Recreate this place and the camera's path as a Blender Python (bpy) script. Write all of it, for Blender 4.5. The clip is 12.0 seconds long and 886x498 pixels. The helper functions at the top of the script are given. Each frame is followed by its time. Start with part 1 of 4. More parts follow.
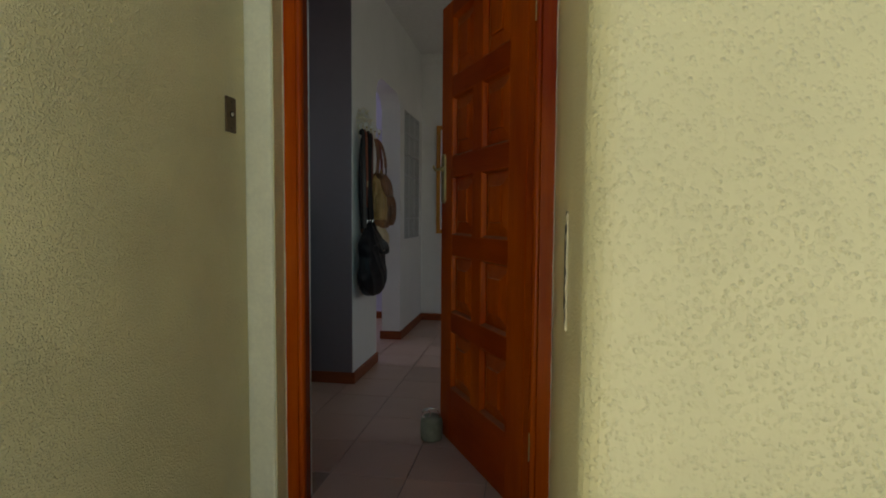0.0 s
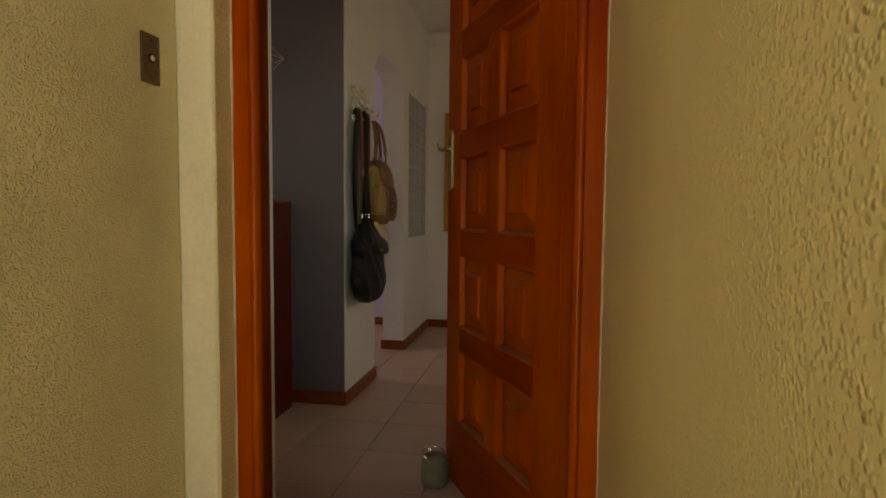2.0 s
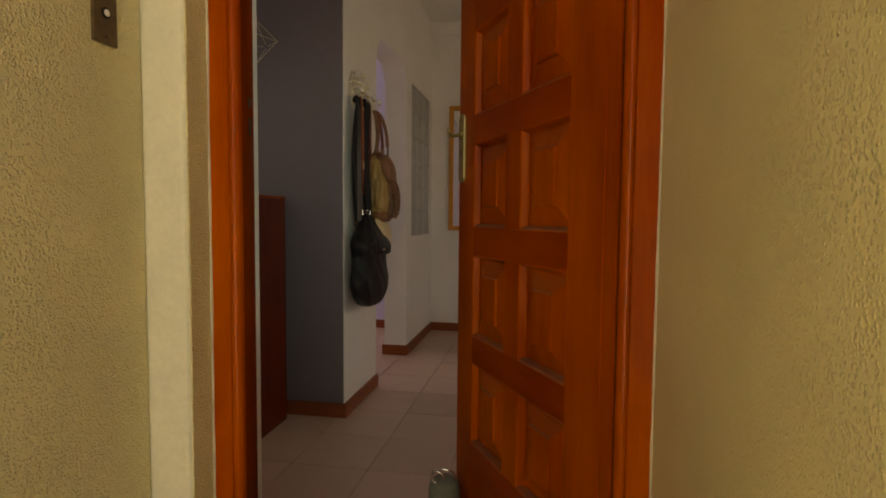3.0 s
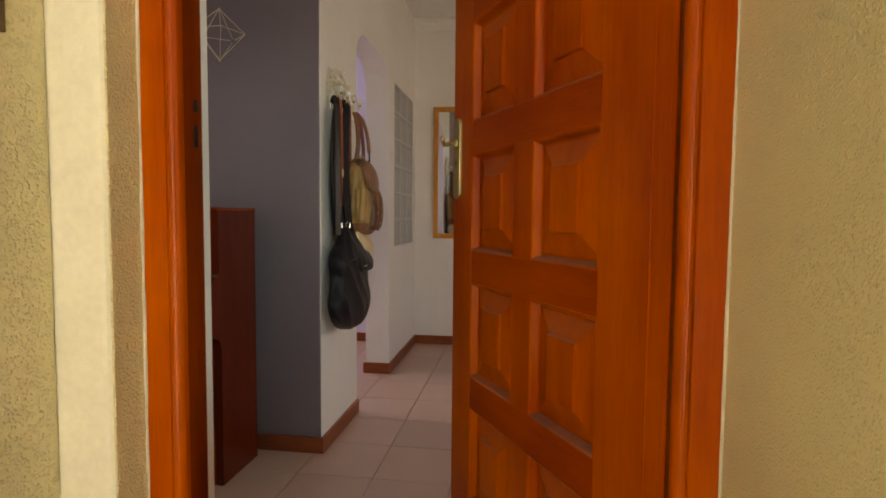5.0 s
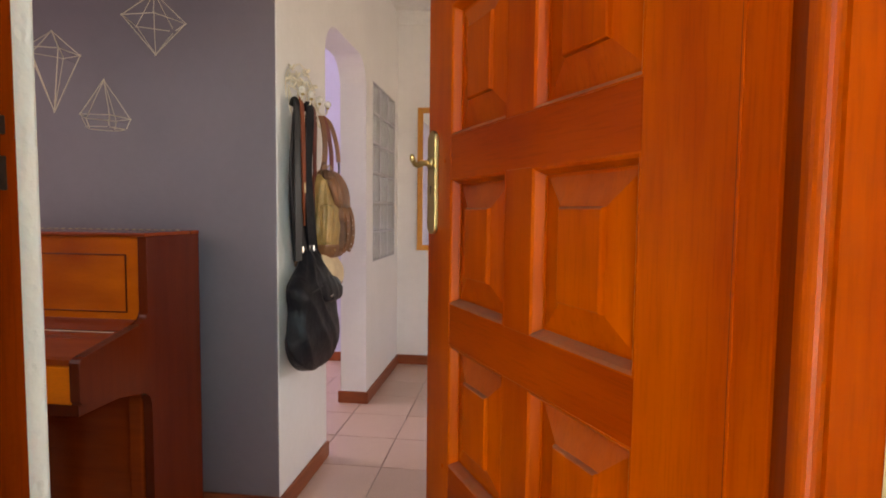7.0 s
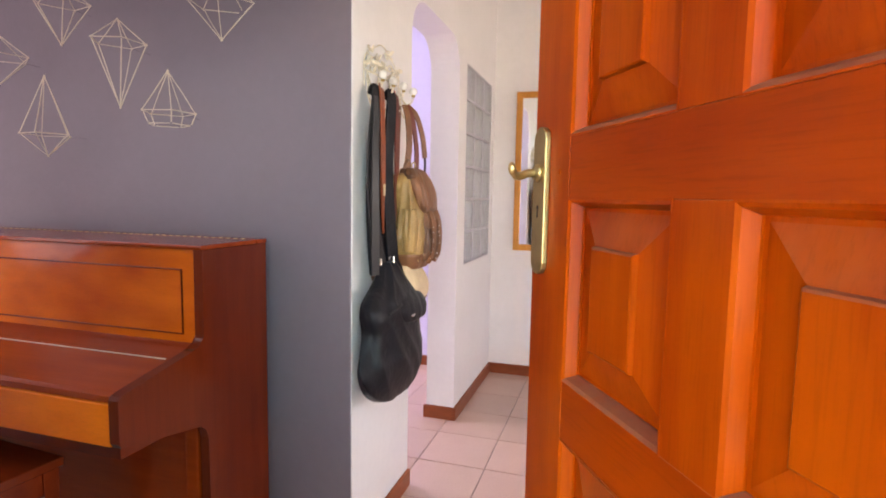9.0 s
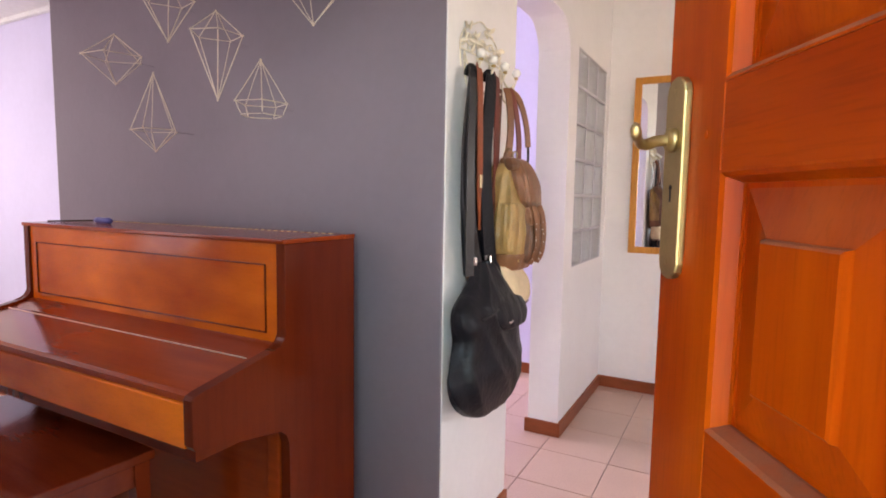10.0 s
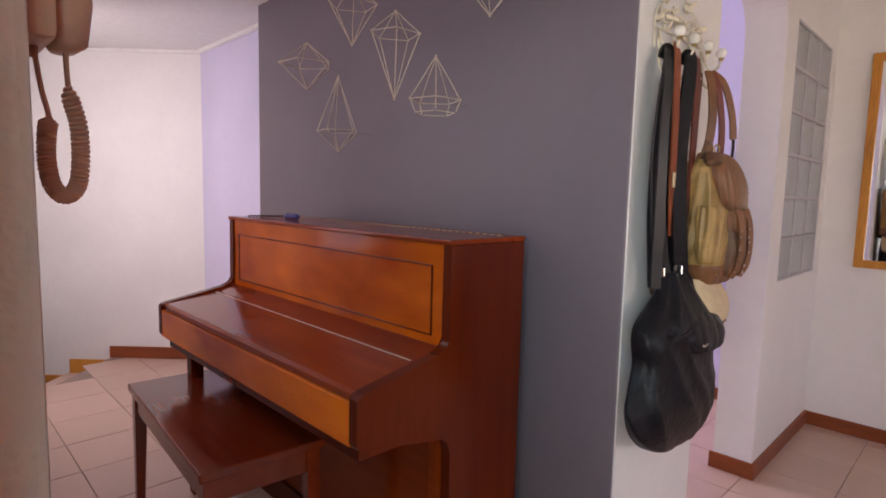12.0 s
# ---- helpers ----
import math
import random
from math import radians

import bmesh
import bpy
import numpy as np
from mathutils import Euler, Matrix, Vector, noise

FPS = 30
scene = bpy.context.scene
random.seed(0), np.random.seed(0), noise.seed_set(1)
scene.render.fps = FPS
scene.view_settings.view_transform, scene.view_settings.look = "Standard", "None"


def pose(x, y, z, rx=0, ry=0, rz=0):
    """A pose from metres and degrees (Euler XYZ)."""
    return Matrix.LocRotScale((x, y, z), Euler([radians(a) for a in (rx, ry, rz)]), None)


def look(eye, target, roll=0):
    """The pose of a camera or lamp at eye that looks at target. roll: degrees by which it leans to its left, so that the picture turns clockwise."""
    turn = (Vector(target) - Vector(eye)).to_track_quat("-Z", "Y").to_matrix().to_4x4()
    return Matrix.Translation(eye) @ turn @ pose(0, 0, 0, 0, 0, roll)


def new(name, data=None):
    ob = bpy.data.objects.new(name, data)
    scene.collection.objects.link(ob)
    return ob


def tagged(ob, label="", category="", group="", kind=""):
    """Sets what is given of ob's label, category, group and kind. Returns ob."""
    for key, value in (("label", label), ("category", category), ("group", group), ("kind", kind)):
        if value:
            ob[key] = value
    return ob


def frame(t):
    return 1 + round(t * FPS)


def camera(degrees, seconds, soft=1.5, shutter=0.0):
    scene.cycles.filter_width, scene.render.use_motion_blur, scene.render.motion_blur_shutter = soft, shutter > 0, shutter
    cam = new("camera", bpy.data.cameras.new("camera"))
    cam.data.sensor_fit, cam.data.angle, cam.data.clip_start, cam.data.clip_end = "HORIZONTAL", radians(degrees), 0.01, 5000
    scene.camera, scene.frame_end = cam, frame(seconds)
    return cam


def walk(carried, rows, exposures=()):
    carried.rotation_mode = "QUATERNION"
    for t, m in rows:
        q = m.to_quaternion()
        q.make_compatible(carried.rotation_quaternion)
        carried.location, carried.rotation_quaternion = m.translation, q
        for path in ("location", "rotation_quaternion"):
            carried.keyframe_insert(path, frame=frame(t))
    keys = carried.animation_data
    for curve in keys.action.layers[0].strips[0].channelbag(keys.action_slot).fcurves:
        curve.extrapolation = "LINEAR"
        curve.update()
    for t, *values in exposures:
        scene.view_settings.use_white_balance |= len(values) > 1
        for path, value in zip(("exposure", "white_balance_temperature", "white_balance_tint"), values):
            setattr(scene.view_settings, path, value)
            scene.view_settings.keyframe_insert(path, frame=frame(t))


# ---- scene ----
cam = camera(77.9, 12.0, soft=1.8)
PATH = [
    (0, (0.029, 0.93, 1.104), (-0.285, 2.902, 0.983), 0.4),
    (0.5, (0.012, 1.071, 1.095), (-0.325, 3.038, 0.973), 0.4),
    (1, (-0.011, 1.209, 1.084), (-0.358, 3.175, 0.962), 0.6),
    (1.5, (-0.016, 1.34, 1.077), (-0.367, 3.305, 0.955), 0.6),
    (2, (-0.039, 1.45, 1.069), (-0.39, 3.415, 0.948), 0.5),
    (2.5, (-0.073, 1.569, 1.055), (-0.424, 3.534, 0.934), 0.6),
    (3, (-0.117, 1.674, 1.049), (-0.468, 3.639, 0.929), 0.5),
    (4.8, (-0.193, 1.914, 1.102), (-0.481, 3.89, 0.979), 0.5),
    (5, (-0.201, 1.929, 1.113), (-0.48, 3.906, 0.992), 0.5),
    (5.5, (-0.215, 1.971, 1.125), (-0.472, 3.951, 1.005), 0.6),
    (6, (-0.203, 2.067, 1.114), (-0.448, 4.049, 0.995), 0.7),
    (6.5, (-0.205, 2.205, 1.132), (-0.447, 4.187, 1.01), 0.6),
    (6.7, (-0.204, 2.255, 1.167), (-0.447, 4.237, 1.043), 0.6),
    (8.3, (-0.261, 2.486, 1.273), (-0.65, 4.439, 1.094), 0.9),
    (8.5, (-0.263, 2.552, 1.281), (-0.71, 4.493, 1.098), 1.0),
    (9, (-0.281, 2.672, 1.288), (-0.861, 4.577, 1.1), 1.0),
    (9.5, (-0.307, 2.787, 1.284), (-1.067, 4.627, 1.092), 1.1),
    (10, (-0.323, 2.868, 1.258), (-1.265, 4.623, 1.071), 0.9),
    (10.5, (-0.354, 2.906, 1.264), (-1.456, 4.564, 1.069), 1.2),
    (11, (-0.38, 2.922, 1.26), (-1.624, 4.475, 1.062), 1.2),
    (11.5, (-0.394, 2.94, 1.252), (-1.73, 4.415, 1.052), 1.3),
    (12, (-0.409, 2.956, 1.258), (-1.826, 4.353, 1.057), 1.4),
]
EXPOSURES = [(0.0, 0.12, 6300, -4), (0.5, 0.17, 6200, -2), (1.0, 0.3, 7600, 3), (1.5, 0.38, 9500, 7), (2.5, 0.68, 10400, 10), (3.0, 0.86, 10200, 11), (5.0, 1.74, 8500, 13), (5.5, 1.92, 8000, 14), (6.5, 2.26, 7800, 16), (8.5, 3.22, 6850, 18), (9.5, 3.25, 6850, 19), (10.5, 2.95, 6900, 21), (11.5, 2.60, 6900, 23), (12.0, 2.49, 6900, 23)]
walk(cam, [(t, look(eye, target, roll)) for t, eye, target, roll in PATH], EXPOSURES)

# ---- world, sun, daylight fill lamps ----
world = bpy.data.worlds.new("world")
scene.world = world
world.use_nodes = True
wn = world.node_tree.nodes
sky = wn.new("ShaderNodeTexSky")
sky.sky_type = "NISHITA"
sky.sun_disc = False
sky.dust_density = 4.0
sky.sun_elevation, sky.sun_rotation = radians(56), radians(2.5)
wn["Background"].inputs["Strength"].default_value = 0.15
world.node_tree.links.new(sky.outputs["Color"], wn["Background"].inputs["Color"])
sun = new("sun", bpy.data.lights.new("sun", "SUN"))
sun.data.energy, sun.data.angle, sun.data.color = 5.0, radians(0.5), (1.0, 0.95, 0.87)
# the sun stands high behind the house, so the porch lies in shade
sun.matrix_world = look((0, 0, 0), (-math.sin(radians(2.5)) * math.cos(radians(56)), -math.cos(radians(2.5)) * math.cos(radians(56)), -math.sin(radians(56))))


def daylight_fill(name, place, target, width, height, watts, colour):
    """An added area lamp that stands in for daylight."""
    lamp = new(name, bpy.data.lights.new(name, "AREA"))
    lamp.data.shape, lamp.data.size, lamp.data.size_y = "RECTANGLE", width, height
    lamp.data.energy, lamp.data.color = watts, colour
    lamp.matrix_world = look(place, target)
    return lamp


# Fill lamps for assumed windows out of view; only wall_east has an opening.
daylight_fill("window_light_east", (2.44, 4.6, 1.5), (0.0, 4.6, 1.3), 1.6, 1.3, 3.5, (1.0, 0.88, 0.80))
daylight_fill("window_light_front", (-2.35, 3.05, 1.5), (-2.25, 4.3, 1.35), 2.1, 1.2, 2.35, (1.0, 0.89, 0.97))
# Extra cool fill added inside the open doorway, aimed at the grey wall.
daylight_fill("door_light", (-0.42, 2.97, 1.35), (-1.45, 4.31, 1.1), 0.7, 1.2, 0.52, (0.58, 0.92, 1.0)).data.spread = radians(85)
daylight_fill("window_light_landing", (-3.95, 3.05, 1.4), (-4.75, 4.0, 0.9), 0.8, 1.2, 4.1, (1.0, 0.94, 0.95))
daylight_fill("window_light_lounge", (-4.44, 5.5, 1.6), (-1.5, 5.9, 1.2), 1.8, 1.6, 16, (0.90, 0.86, 1.0))


# ---- materials ----
def shader(name):
    m = bpy.data.materials.new(name)
    m.use_nodes = True
    nt = m.node_tree
    return m, nt, nt.nodes["Principled BSDF"]


def noise_node(nt, scale, detail=3.0, stretch=(1, 1, 1), rough=0.55):
    tc = nt.nodes.new("ShaderNodeTexCoord")
    mp = nt.nodes.new("ShaderNodeMapping")
    mp.inputs["Scale"].default_value = stretch
    n = nt.nodes.new("ShaderNodeTexNoise")
    n.inputs["Scale"].default_value, n.inputs["Detail"].default_value, n.inputs["Roughness"].default_value = scale, detail, rough
    nt.links.new(tc.outputs["Object"], mp.inputs["Vector"])
    nt.links.new(mp.outputs["Vector"], n.inputs["Vector"])
    return n


def ramp(nt, source, stops):
    r = nt.nodes.new("ShaderNodeValToRGB")
    while len(r.color_ramp.elements) < len(stops):
        r.color_ramp.elements.new(0.5)
    for e, (p, c) in zip(r.color_ramp.elements, stops):
        e.position, e.color = p, (*c, 1)
    nt.links.new(source, r.inputs["Fac"])
    return r


def tint(c, k):
    return tuple(min(1.0, v * k) for v in c)


def plain(name, colour, rough=0.5, metal=0.0, vary=0.12, scale=6.0, bump=0.0, bump_scale=60.0, coat=0.0, patch=0.08, gloss=0.5):
    """Paint, leather, metal: colour that varies at two scales, and fine relief."""
    m, nt, b = shader(name)
    big = ramp(nt, noise_node(nt, scale, 4).outputs["Fac"], [(0.3, tint(colour, 1 - vary)), (0.7, tint(colour, 1 + vary))])
    fine = ramp(nt, noise_node(nt, scale * 14, 3).outputs["Fac"], [(0.3, (1 - patch,) * 3), (0.7, (1.0,) * 3)])
    mx = nt.nodes.new("ShaderNodeMixRGB")
    mx.blend_type, mx.inputs["Fac"].default_value = "MULTIPLY", 1.0
    nt.links.new(big.outputs["Color"], mx.inputs["Color1"])
    nt.links.new(fine.outputs["Color"], mx.inputs["Color2"])
    nt.links.new(mx.outputs["Color"], b.inputs["Base Color"])
    b.inputs["Roughness"].default_value, b.inputs["Metallic"].default_value = rough, metal
    b.inputs["Coat Weight"].default_value, b.inputs["Specular IOR Level"].default_value = coat, gloss
    b.inputs["Coat Roughness"].default_value = 0.12
    if bump:
        bn = nt.nodes.new("ShaderNodeBump")
        bn.inputs["Distance"].default_value = bump
        nt.links.new(noise_node(nt, bump_scale, 4).outputs["Fac"], bn.inputs["Height"])
        nt.links.new(bn.outputs["Normal"], b.inputs["Normal"])
    return m


def stucco(name, colour, depth=0.0015, scale=250.0, swell=1.0):
    """Rough-cast plaster: blobs of a few millimetres, stains at a larger scale."""
    m, nt, b = shader(name)
    stain = ramp(nt, noise_node(nt, 2.2, 5).outputs["Fac"], [(0.3, tint(colour, 0.86)), (0.7, tint(colour, 1.06))])
    nt.links.new(stain.outputs["Color"], b.inputs["Base Color"])
    where = nt.nodes.new("ShaderNodeTexCoord")
    dots = nt.nodes.new("ShaderNodeTexVoronoi")
    dots.feature = "SMOOTH_F1"
    dots.inputs["Scale"].default_value, dots.inputs["Smoothness"].default_value = scale, 0.35
    nt.links.new(where.outputs["Object"], dots.inputs["Vector"])
    bumps = ramp(nt, dots.outputs["Distance"], [(0.08, (1, 1, 1)), (0.55, (0, 0, 0))])
    some = ramp(nt, noise_node(nt, scale * 0.45, 2).outputs["Fac"], [(0.30, (0.1, 0.1, 0.1)), (0.58, (1, 1, 1))])
    blob = nt.nodes.new("ShaderNodeMixRGB")
    blob.blend_type, blob.inputs["Fac"].default_value = "MULTIPLY", 1.0
    nt.links.new(bumps.outputs["Color"], blob.inputs["Color1"])
    nt.links.new(some.outputs["Color"], blob.inputs["Color2"])
    soft = noise_node(nt, 60, 2)
    add = nt.nodes.new("ShaderNodeMath")
    add.operation = "ADD"
    nt.links.new(blob.outputs["Color"], add.inputs[0])
    gain = nt.nodes.new("ShaderNodeMath")
    gain.operation = "MULTIPLY"
    gain.inputs[1].default_value = swell
    nt.links.new(soft.outputs["Fac"], gain.inputs[0])
    nt.links.new(gain.outputs["Value"], add.inputs[1])
    bn = nt.nodes.new("ShaderNodeBump")
    bn.inputs["Distance"].default_value, bn.inputs["Strength"].default_value = depth, 0.8
    nt.links.new(add.outputs["Value"], bn.inputs["Height"])
    nt.links.new(bn.outputs["Normal"], b.inputs["Normal"])
    b.inputs["Roughness"].default_value = 0.28
    return m


def wood(name, dark, light, grain=(1, 1, 0.06), rough=0.3, coat=0.5, gloss=0.16, pores=0.78, up_tint=0.0, broad=0.55):
    """Varnished timber: long grain, broad cloudy figure and small dark pores."""
    m, nt, b = shader(name)
    fig = noise_node(nt, 26, 5, grain, 0.6)
    cloud = noise_node(nt, 3.0, 3, tuple(0.35 + 0.65 * g for g in grain))
    add = nt.nodes.new("ShaderNodeMixRGB")
    add.inputs["Fac"].default_value = broad
    nt.links.new(fig.outputs["Fac"], add.inputs["Color1"])
    nt.links.new(cloud.outputs["Fac"], add.inputs["Color2"])
    mid = tuple((x + y) / 2 for x, y in zip(dark, light))
    col = ramp(nt, add.outputs["Color"], [(0.32, dark), (0.5, mid), (0.68, light)])
    pore = ramp(nt, noise_node(nt, 210, 2, grain).outputs["Fac"], [(0.3, (pores,) * 3), (0.5, (1, 1, 1))])
    mx = nt.nodes.new("ShaderNodeMixRGB")
    mx.blend_type, mx.inputs["Fac"].default_value = "MULTIPLY", 1.0
    nt.links.new(col.outputs["Color"], mx.inputs["Color1"])
    nt.links.new(pore.outputs["Color"], mx.inputs["Color2"])
    last = mx.outputs["Color"]
    b.inputs["Roughness"].default_value = rough
    if up_tint:
        # a patchy, rougher grey-brown tint on the faces that look upward
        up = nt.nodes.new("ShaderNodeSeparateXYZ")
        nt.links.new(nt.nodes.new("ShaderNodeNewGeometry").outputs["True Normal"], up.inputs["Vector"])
        up_mask = ramp(nt, up.outputs["Z"], [(0.12, (0, 0, 0)), (0.60, (up_tint,) * 3)])
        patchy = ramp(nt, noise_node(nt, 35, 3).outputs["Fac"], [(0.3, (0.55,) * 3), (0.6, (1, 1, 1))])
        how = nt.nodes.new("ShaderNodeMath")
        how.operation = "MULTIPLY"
        nt.links.new(up_mask.outputs["Color"], how.inputs[0])
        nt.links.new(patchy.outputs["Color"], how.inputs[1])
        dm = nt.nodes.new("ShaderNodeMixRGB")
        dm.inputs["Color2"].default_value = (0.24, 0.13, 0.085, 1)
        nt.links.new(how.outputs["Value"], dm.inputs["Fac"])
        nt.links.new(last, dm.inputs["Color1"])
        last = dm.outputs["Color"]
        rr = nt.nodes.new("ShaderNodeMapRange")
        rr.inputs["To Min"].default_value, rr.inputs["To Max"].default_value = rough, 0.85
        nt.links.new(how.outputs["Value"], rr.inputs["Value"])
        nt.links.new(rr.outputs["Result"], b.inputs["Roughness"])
    nt.links.new(last, b.inputs["Base Color"])
    bn = nt.nodes.new("ShaderNodeBump")
    bn.inputs["Distance"].default_value, bn.inputs["Strength"].default_value = 0.0006, 0.5
    nt.links.new(fig.outputs["Fac"], bn.inputs["Height"])
    nt.links.new(bn.outputs["Normal"], b.inputs["Normal"])
    b.inputs["Specular IOR Level"].default_value = gloss
    b.inputs["Coat Weight"].default_value, b.inputs["Coat Roughness"].default_value = coat, 0.1
    return m


def tile_material(name, colour):
    m, nt, b = shader(name)
    place = nt.nodes.new("ShaderNodeNewGeometry").outputs["Position"]
    def noise_node(nt, scale, detail):
        n = nt.nodes.new("ShaderNodeTexNoise")
        n.inputs["Scale"].default_value, n.inputs["Detail"].default_value = scale, detail
        nt.links.new(place, n.inputs["Vector"])
        return n
    info = nt.nodes.new("ShaderNodeObjectInfo")
    own = ramp(nt, info.outputs["Random"], [(0.0, tint(colour, 0.93)), (1.0, tint(colour, 1.05))])
    cloud = ramp(nt, noise_node(nt, 5, 3).outputs["Fac"], [(0.3, (0.94, 0.93, 0.92)), (0.7, (1, 1, 1))])
    speck = ramp(nt, noise_node(nt, 140, 3).outputs["Fac"], [(0.35, (0.92, 0.91, 0.9)), (0.55, (1, 1, 1))])
    last = own
    for other in (cloud, speck):
        mx = nt.nodes.new("ShaderNodeMixRGB")
        mx.blend_type, mx.inputs["Fac"].default_value = "MULTIPLY", 1.0
        nt.links.new(last.outputs["Color"], mx.inputs["Color1"])
        nt.links.new(other.outputs["Color"], mx.inputs["Color2"])
        last = mx
    nt.links.new(last.outputs["Color"], b.inputs["Base Color"])
    rr = ramp(nt, noise_node(nt, 12, 3).outputs["Fac"], [(0.3, (0.28,) * 3), (0.7, (0.36,) * 3)])
    nt.links.new(rr.outputs["Color"], b.inputs["Roughness"])
    bn = nt.nodes.new("ShaderNodeBump")
    bn.inputs["Distance"].default_value, bn.inputs["Strength"].default_value = 0.0005, 0.12
    nt.links.new(noise_node(nt, 30, 3).outputs["Fac"], bn.inputs["Height"])
    nt.links.new(bn.outputs["Normal"], b.inputs["Normal"])
    return m


def glass_material(name, bump=0.0):
    m, nt, b = shader(name)
    b.inputs["Transmission Weight"].default_value, b.inputs["Roughness"].default_value, b.inputs["IOR"].default_value = 0.55, 0.06, 1.45
    b.inputs["Base Color"].default_value = (0.93, 0.96, 0.95, 1)
    if bump:
        bn = nt.nodes.new("ShaderNodeBump")
        bn.inputs["Distance"].default_value = bump
        nt.links.new(noise_node(nt, 60, 2, (1, 2.6, 0.6)).outputs["Fac"], bn.inputs["Height"])
        nt.links.new(bn.outputs["Normal"], b.inputs["Normal"])
    return m


CREAM = (0.76, 0.67, 0.365)
M_STUCCO = stucco("cream_stucco", CREAM, 0.0052, 175, 0.6)
M_STUCCO_FINE = stucco("fine_cream_stucco", CREAM, 0.0017, 225, 0.5)
M_STRIP = plain("smooth_cream_paint", (0.85, 0.81, 0.60), 0.42, vary=0.06, bump=0.0008, bump_scale=40)
M_WHITE = plain("white_wall_paint", (0.78, 0.76, 0.75), 0.55, vary=0.04, scale=2.0, bump=0.0012, bump_scale=45, patch=0.03)
M_ROUGHWHITE = stucco("white_textured_plaster", (0.72, 0.71, 0.69), 0.0022, 60)
M_LILAC = plain("lilac_wall_paint", (0.63, 0.60, 0.79), 0.55, vary=0.04, scale=2.0, bump=0.001, bump_scale=45, patch=0.03)
M_CEIL = plain("ceiling_paint", (0.8, 0.79, 0.78), 0.7, vary=0.03, scale=2.0)
M_GREY = plain("grey_wall_paint", (0.172, 0.143, 0.168), 0.42, vary=0.05, scale=2.0, bump=0.0008, bump_scale=50, patch=0.04)
# Kept pale so the yard surfaces and porch floor bounce sunlight.
M_PAVING = plain("pale_bounce_paving", (0.66, 0.62, 0.54), 0.8, vary=0.1, scale=1.5, bump=0.003)
M_CONCRETE = plain("concrete", (0.35, 0.33, 0.3), 0.8, bump=0.002)
M_GROUND = plain("dry_lawn", (0.10, 0.11, 0.05), 0.9, vary=0.4, scale=1.5, bump=0.02, bump_scale=8)
M_GROUT = plain("grout", (0.34, 0.25, 0.21), 0.9, vary=0.2)
M_TILE = tile_material("beige_tile", (0.60, 0.415, 0.335))
M_DOOR_V = wood("door_wood_upright", (0.25, 0.023, 0.001), (0.52, 0.101, 0.002), rough=0.30, coat=0.015, gloss=0.07, pores=0.86, up_tint=0.6, broad=0.74)
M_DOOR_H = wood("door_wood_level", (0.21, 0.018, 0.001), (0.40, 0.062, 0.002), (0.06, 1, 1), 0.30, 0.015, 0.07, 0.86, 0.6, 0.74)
M_FRAME = wood("frame_wood", (0.29, 0.029, 0.001), (0.60, 0.118, 0.002), rough=0.26, coat=0.15, gloss=0.1, pores=0.86, broad=0.7)
# Darker copy of the frame wood; the rebate's inner shade is in its colour.
M_REBATE = wood("dark_shaded_rebate_wood", (0.13, 0.013, 0.001), (0.26, 0.038, 0.002), rough=0.24, coat=0.2, gloss=0.1, pores=0.86)
M_GROOVE = wood("groove_shade_wood", (0.10, 0.014, 0.002), (0.18, 0.03, 0.004))
M_PIANO = wood("piano_wood", (0.17, 0.016, 0.002), (0.32, 0.047, 0.004), (0.06, 1, 1), 0.2, 0.3, 0.16, 0.93, 0, 0.7)
M_PIANO_FIG = wood("piano_figured_veneer", (0.30, 0.033, 0.002), (0.86, 0.195, 0.006), (0.22, 1, 0.8), 0.2, 0.3, 0.16, 0.94, 0, 0.88)
# Darker copy of the piano wood for cheeks, back, key bed, plinth and leg.
M_PIANO_V = wood("piano_darker_wood", (0.085, 0.009, 0.002), (0.14, 0.018, 0.003), (1, 1, 0.06), 0.26, 0.2, 0.16, 0.92, 0, 0.7)
M_BENCH = wood("bench_wood", (0.13, 0.016, 0.005), (0.23, 0.034, 0.008), (0.06, 1, 1), 0.18, 0.35, 0.16, 0.92, 0, 0.7)
M_SKIRT = wood("skirting_wood", (0.19, 0.046, 0.018), (0.32, 0.086, 0.03), (0.06, 0.06, 1), 0.4, 0.2)
M_PINE = wood("pine_frame_wood", (0.50, 0.20, 0.03), (0.66, 0.30, 0.06), (1, 1, 0.08), 0.4, 0.2)
M_BRASS = plain("brass", (0.50, 0.38, 0.17), 0.46, 1.0, 0.15, 20, 0.0004, 120)
M_GOLD = plain("gold_wire", (0.66, 0.57, 0.44), 0.4, 0.25, 0.1, 20)
M_DARKMETAL = plain("dark_metal", (0.030, 0.020, 0.014), 0.55, 0.6, 0.4, 40, 0.0006, 150)
M_CHROME = plain("chrome", (0.75, 0.75, 0.75), 0.15, 1.0, 0.05)
M_BLACK = plain("black_leather", (0.0070, 0.0072, 0.0100), 0.42, 0, 0.3, 12, 0.0035, 42, gloss=0.2)
M_STRAP = plain("worn_black_strap_leather", (0.0075, 0.0070, 0.0085), 0.42, 0, 0.35, 16, 0.0008, 160)
M_TAN = plain("tan_leather", (0.36, 0.215, 0.070), 0.42, 0, 0.28, 14, 0.0035, 55)
M_BROWN = plain("brown_leather", (0.13, 0.055, 0.025), 0.42, 0, 0.3, 14, 0.0010, 200)
M_SADDLE = plain("saddle_brown_leather", (0.19, 0.078, 0.032), 0.40, 0, 0.28, 14, 0.0025, 60)
M_OXBLOOD = plain("dark_red_leather", (0.14, 0.025, 0.016), 0.45, 0, 0.2, 20, 0.0006, 200)
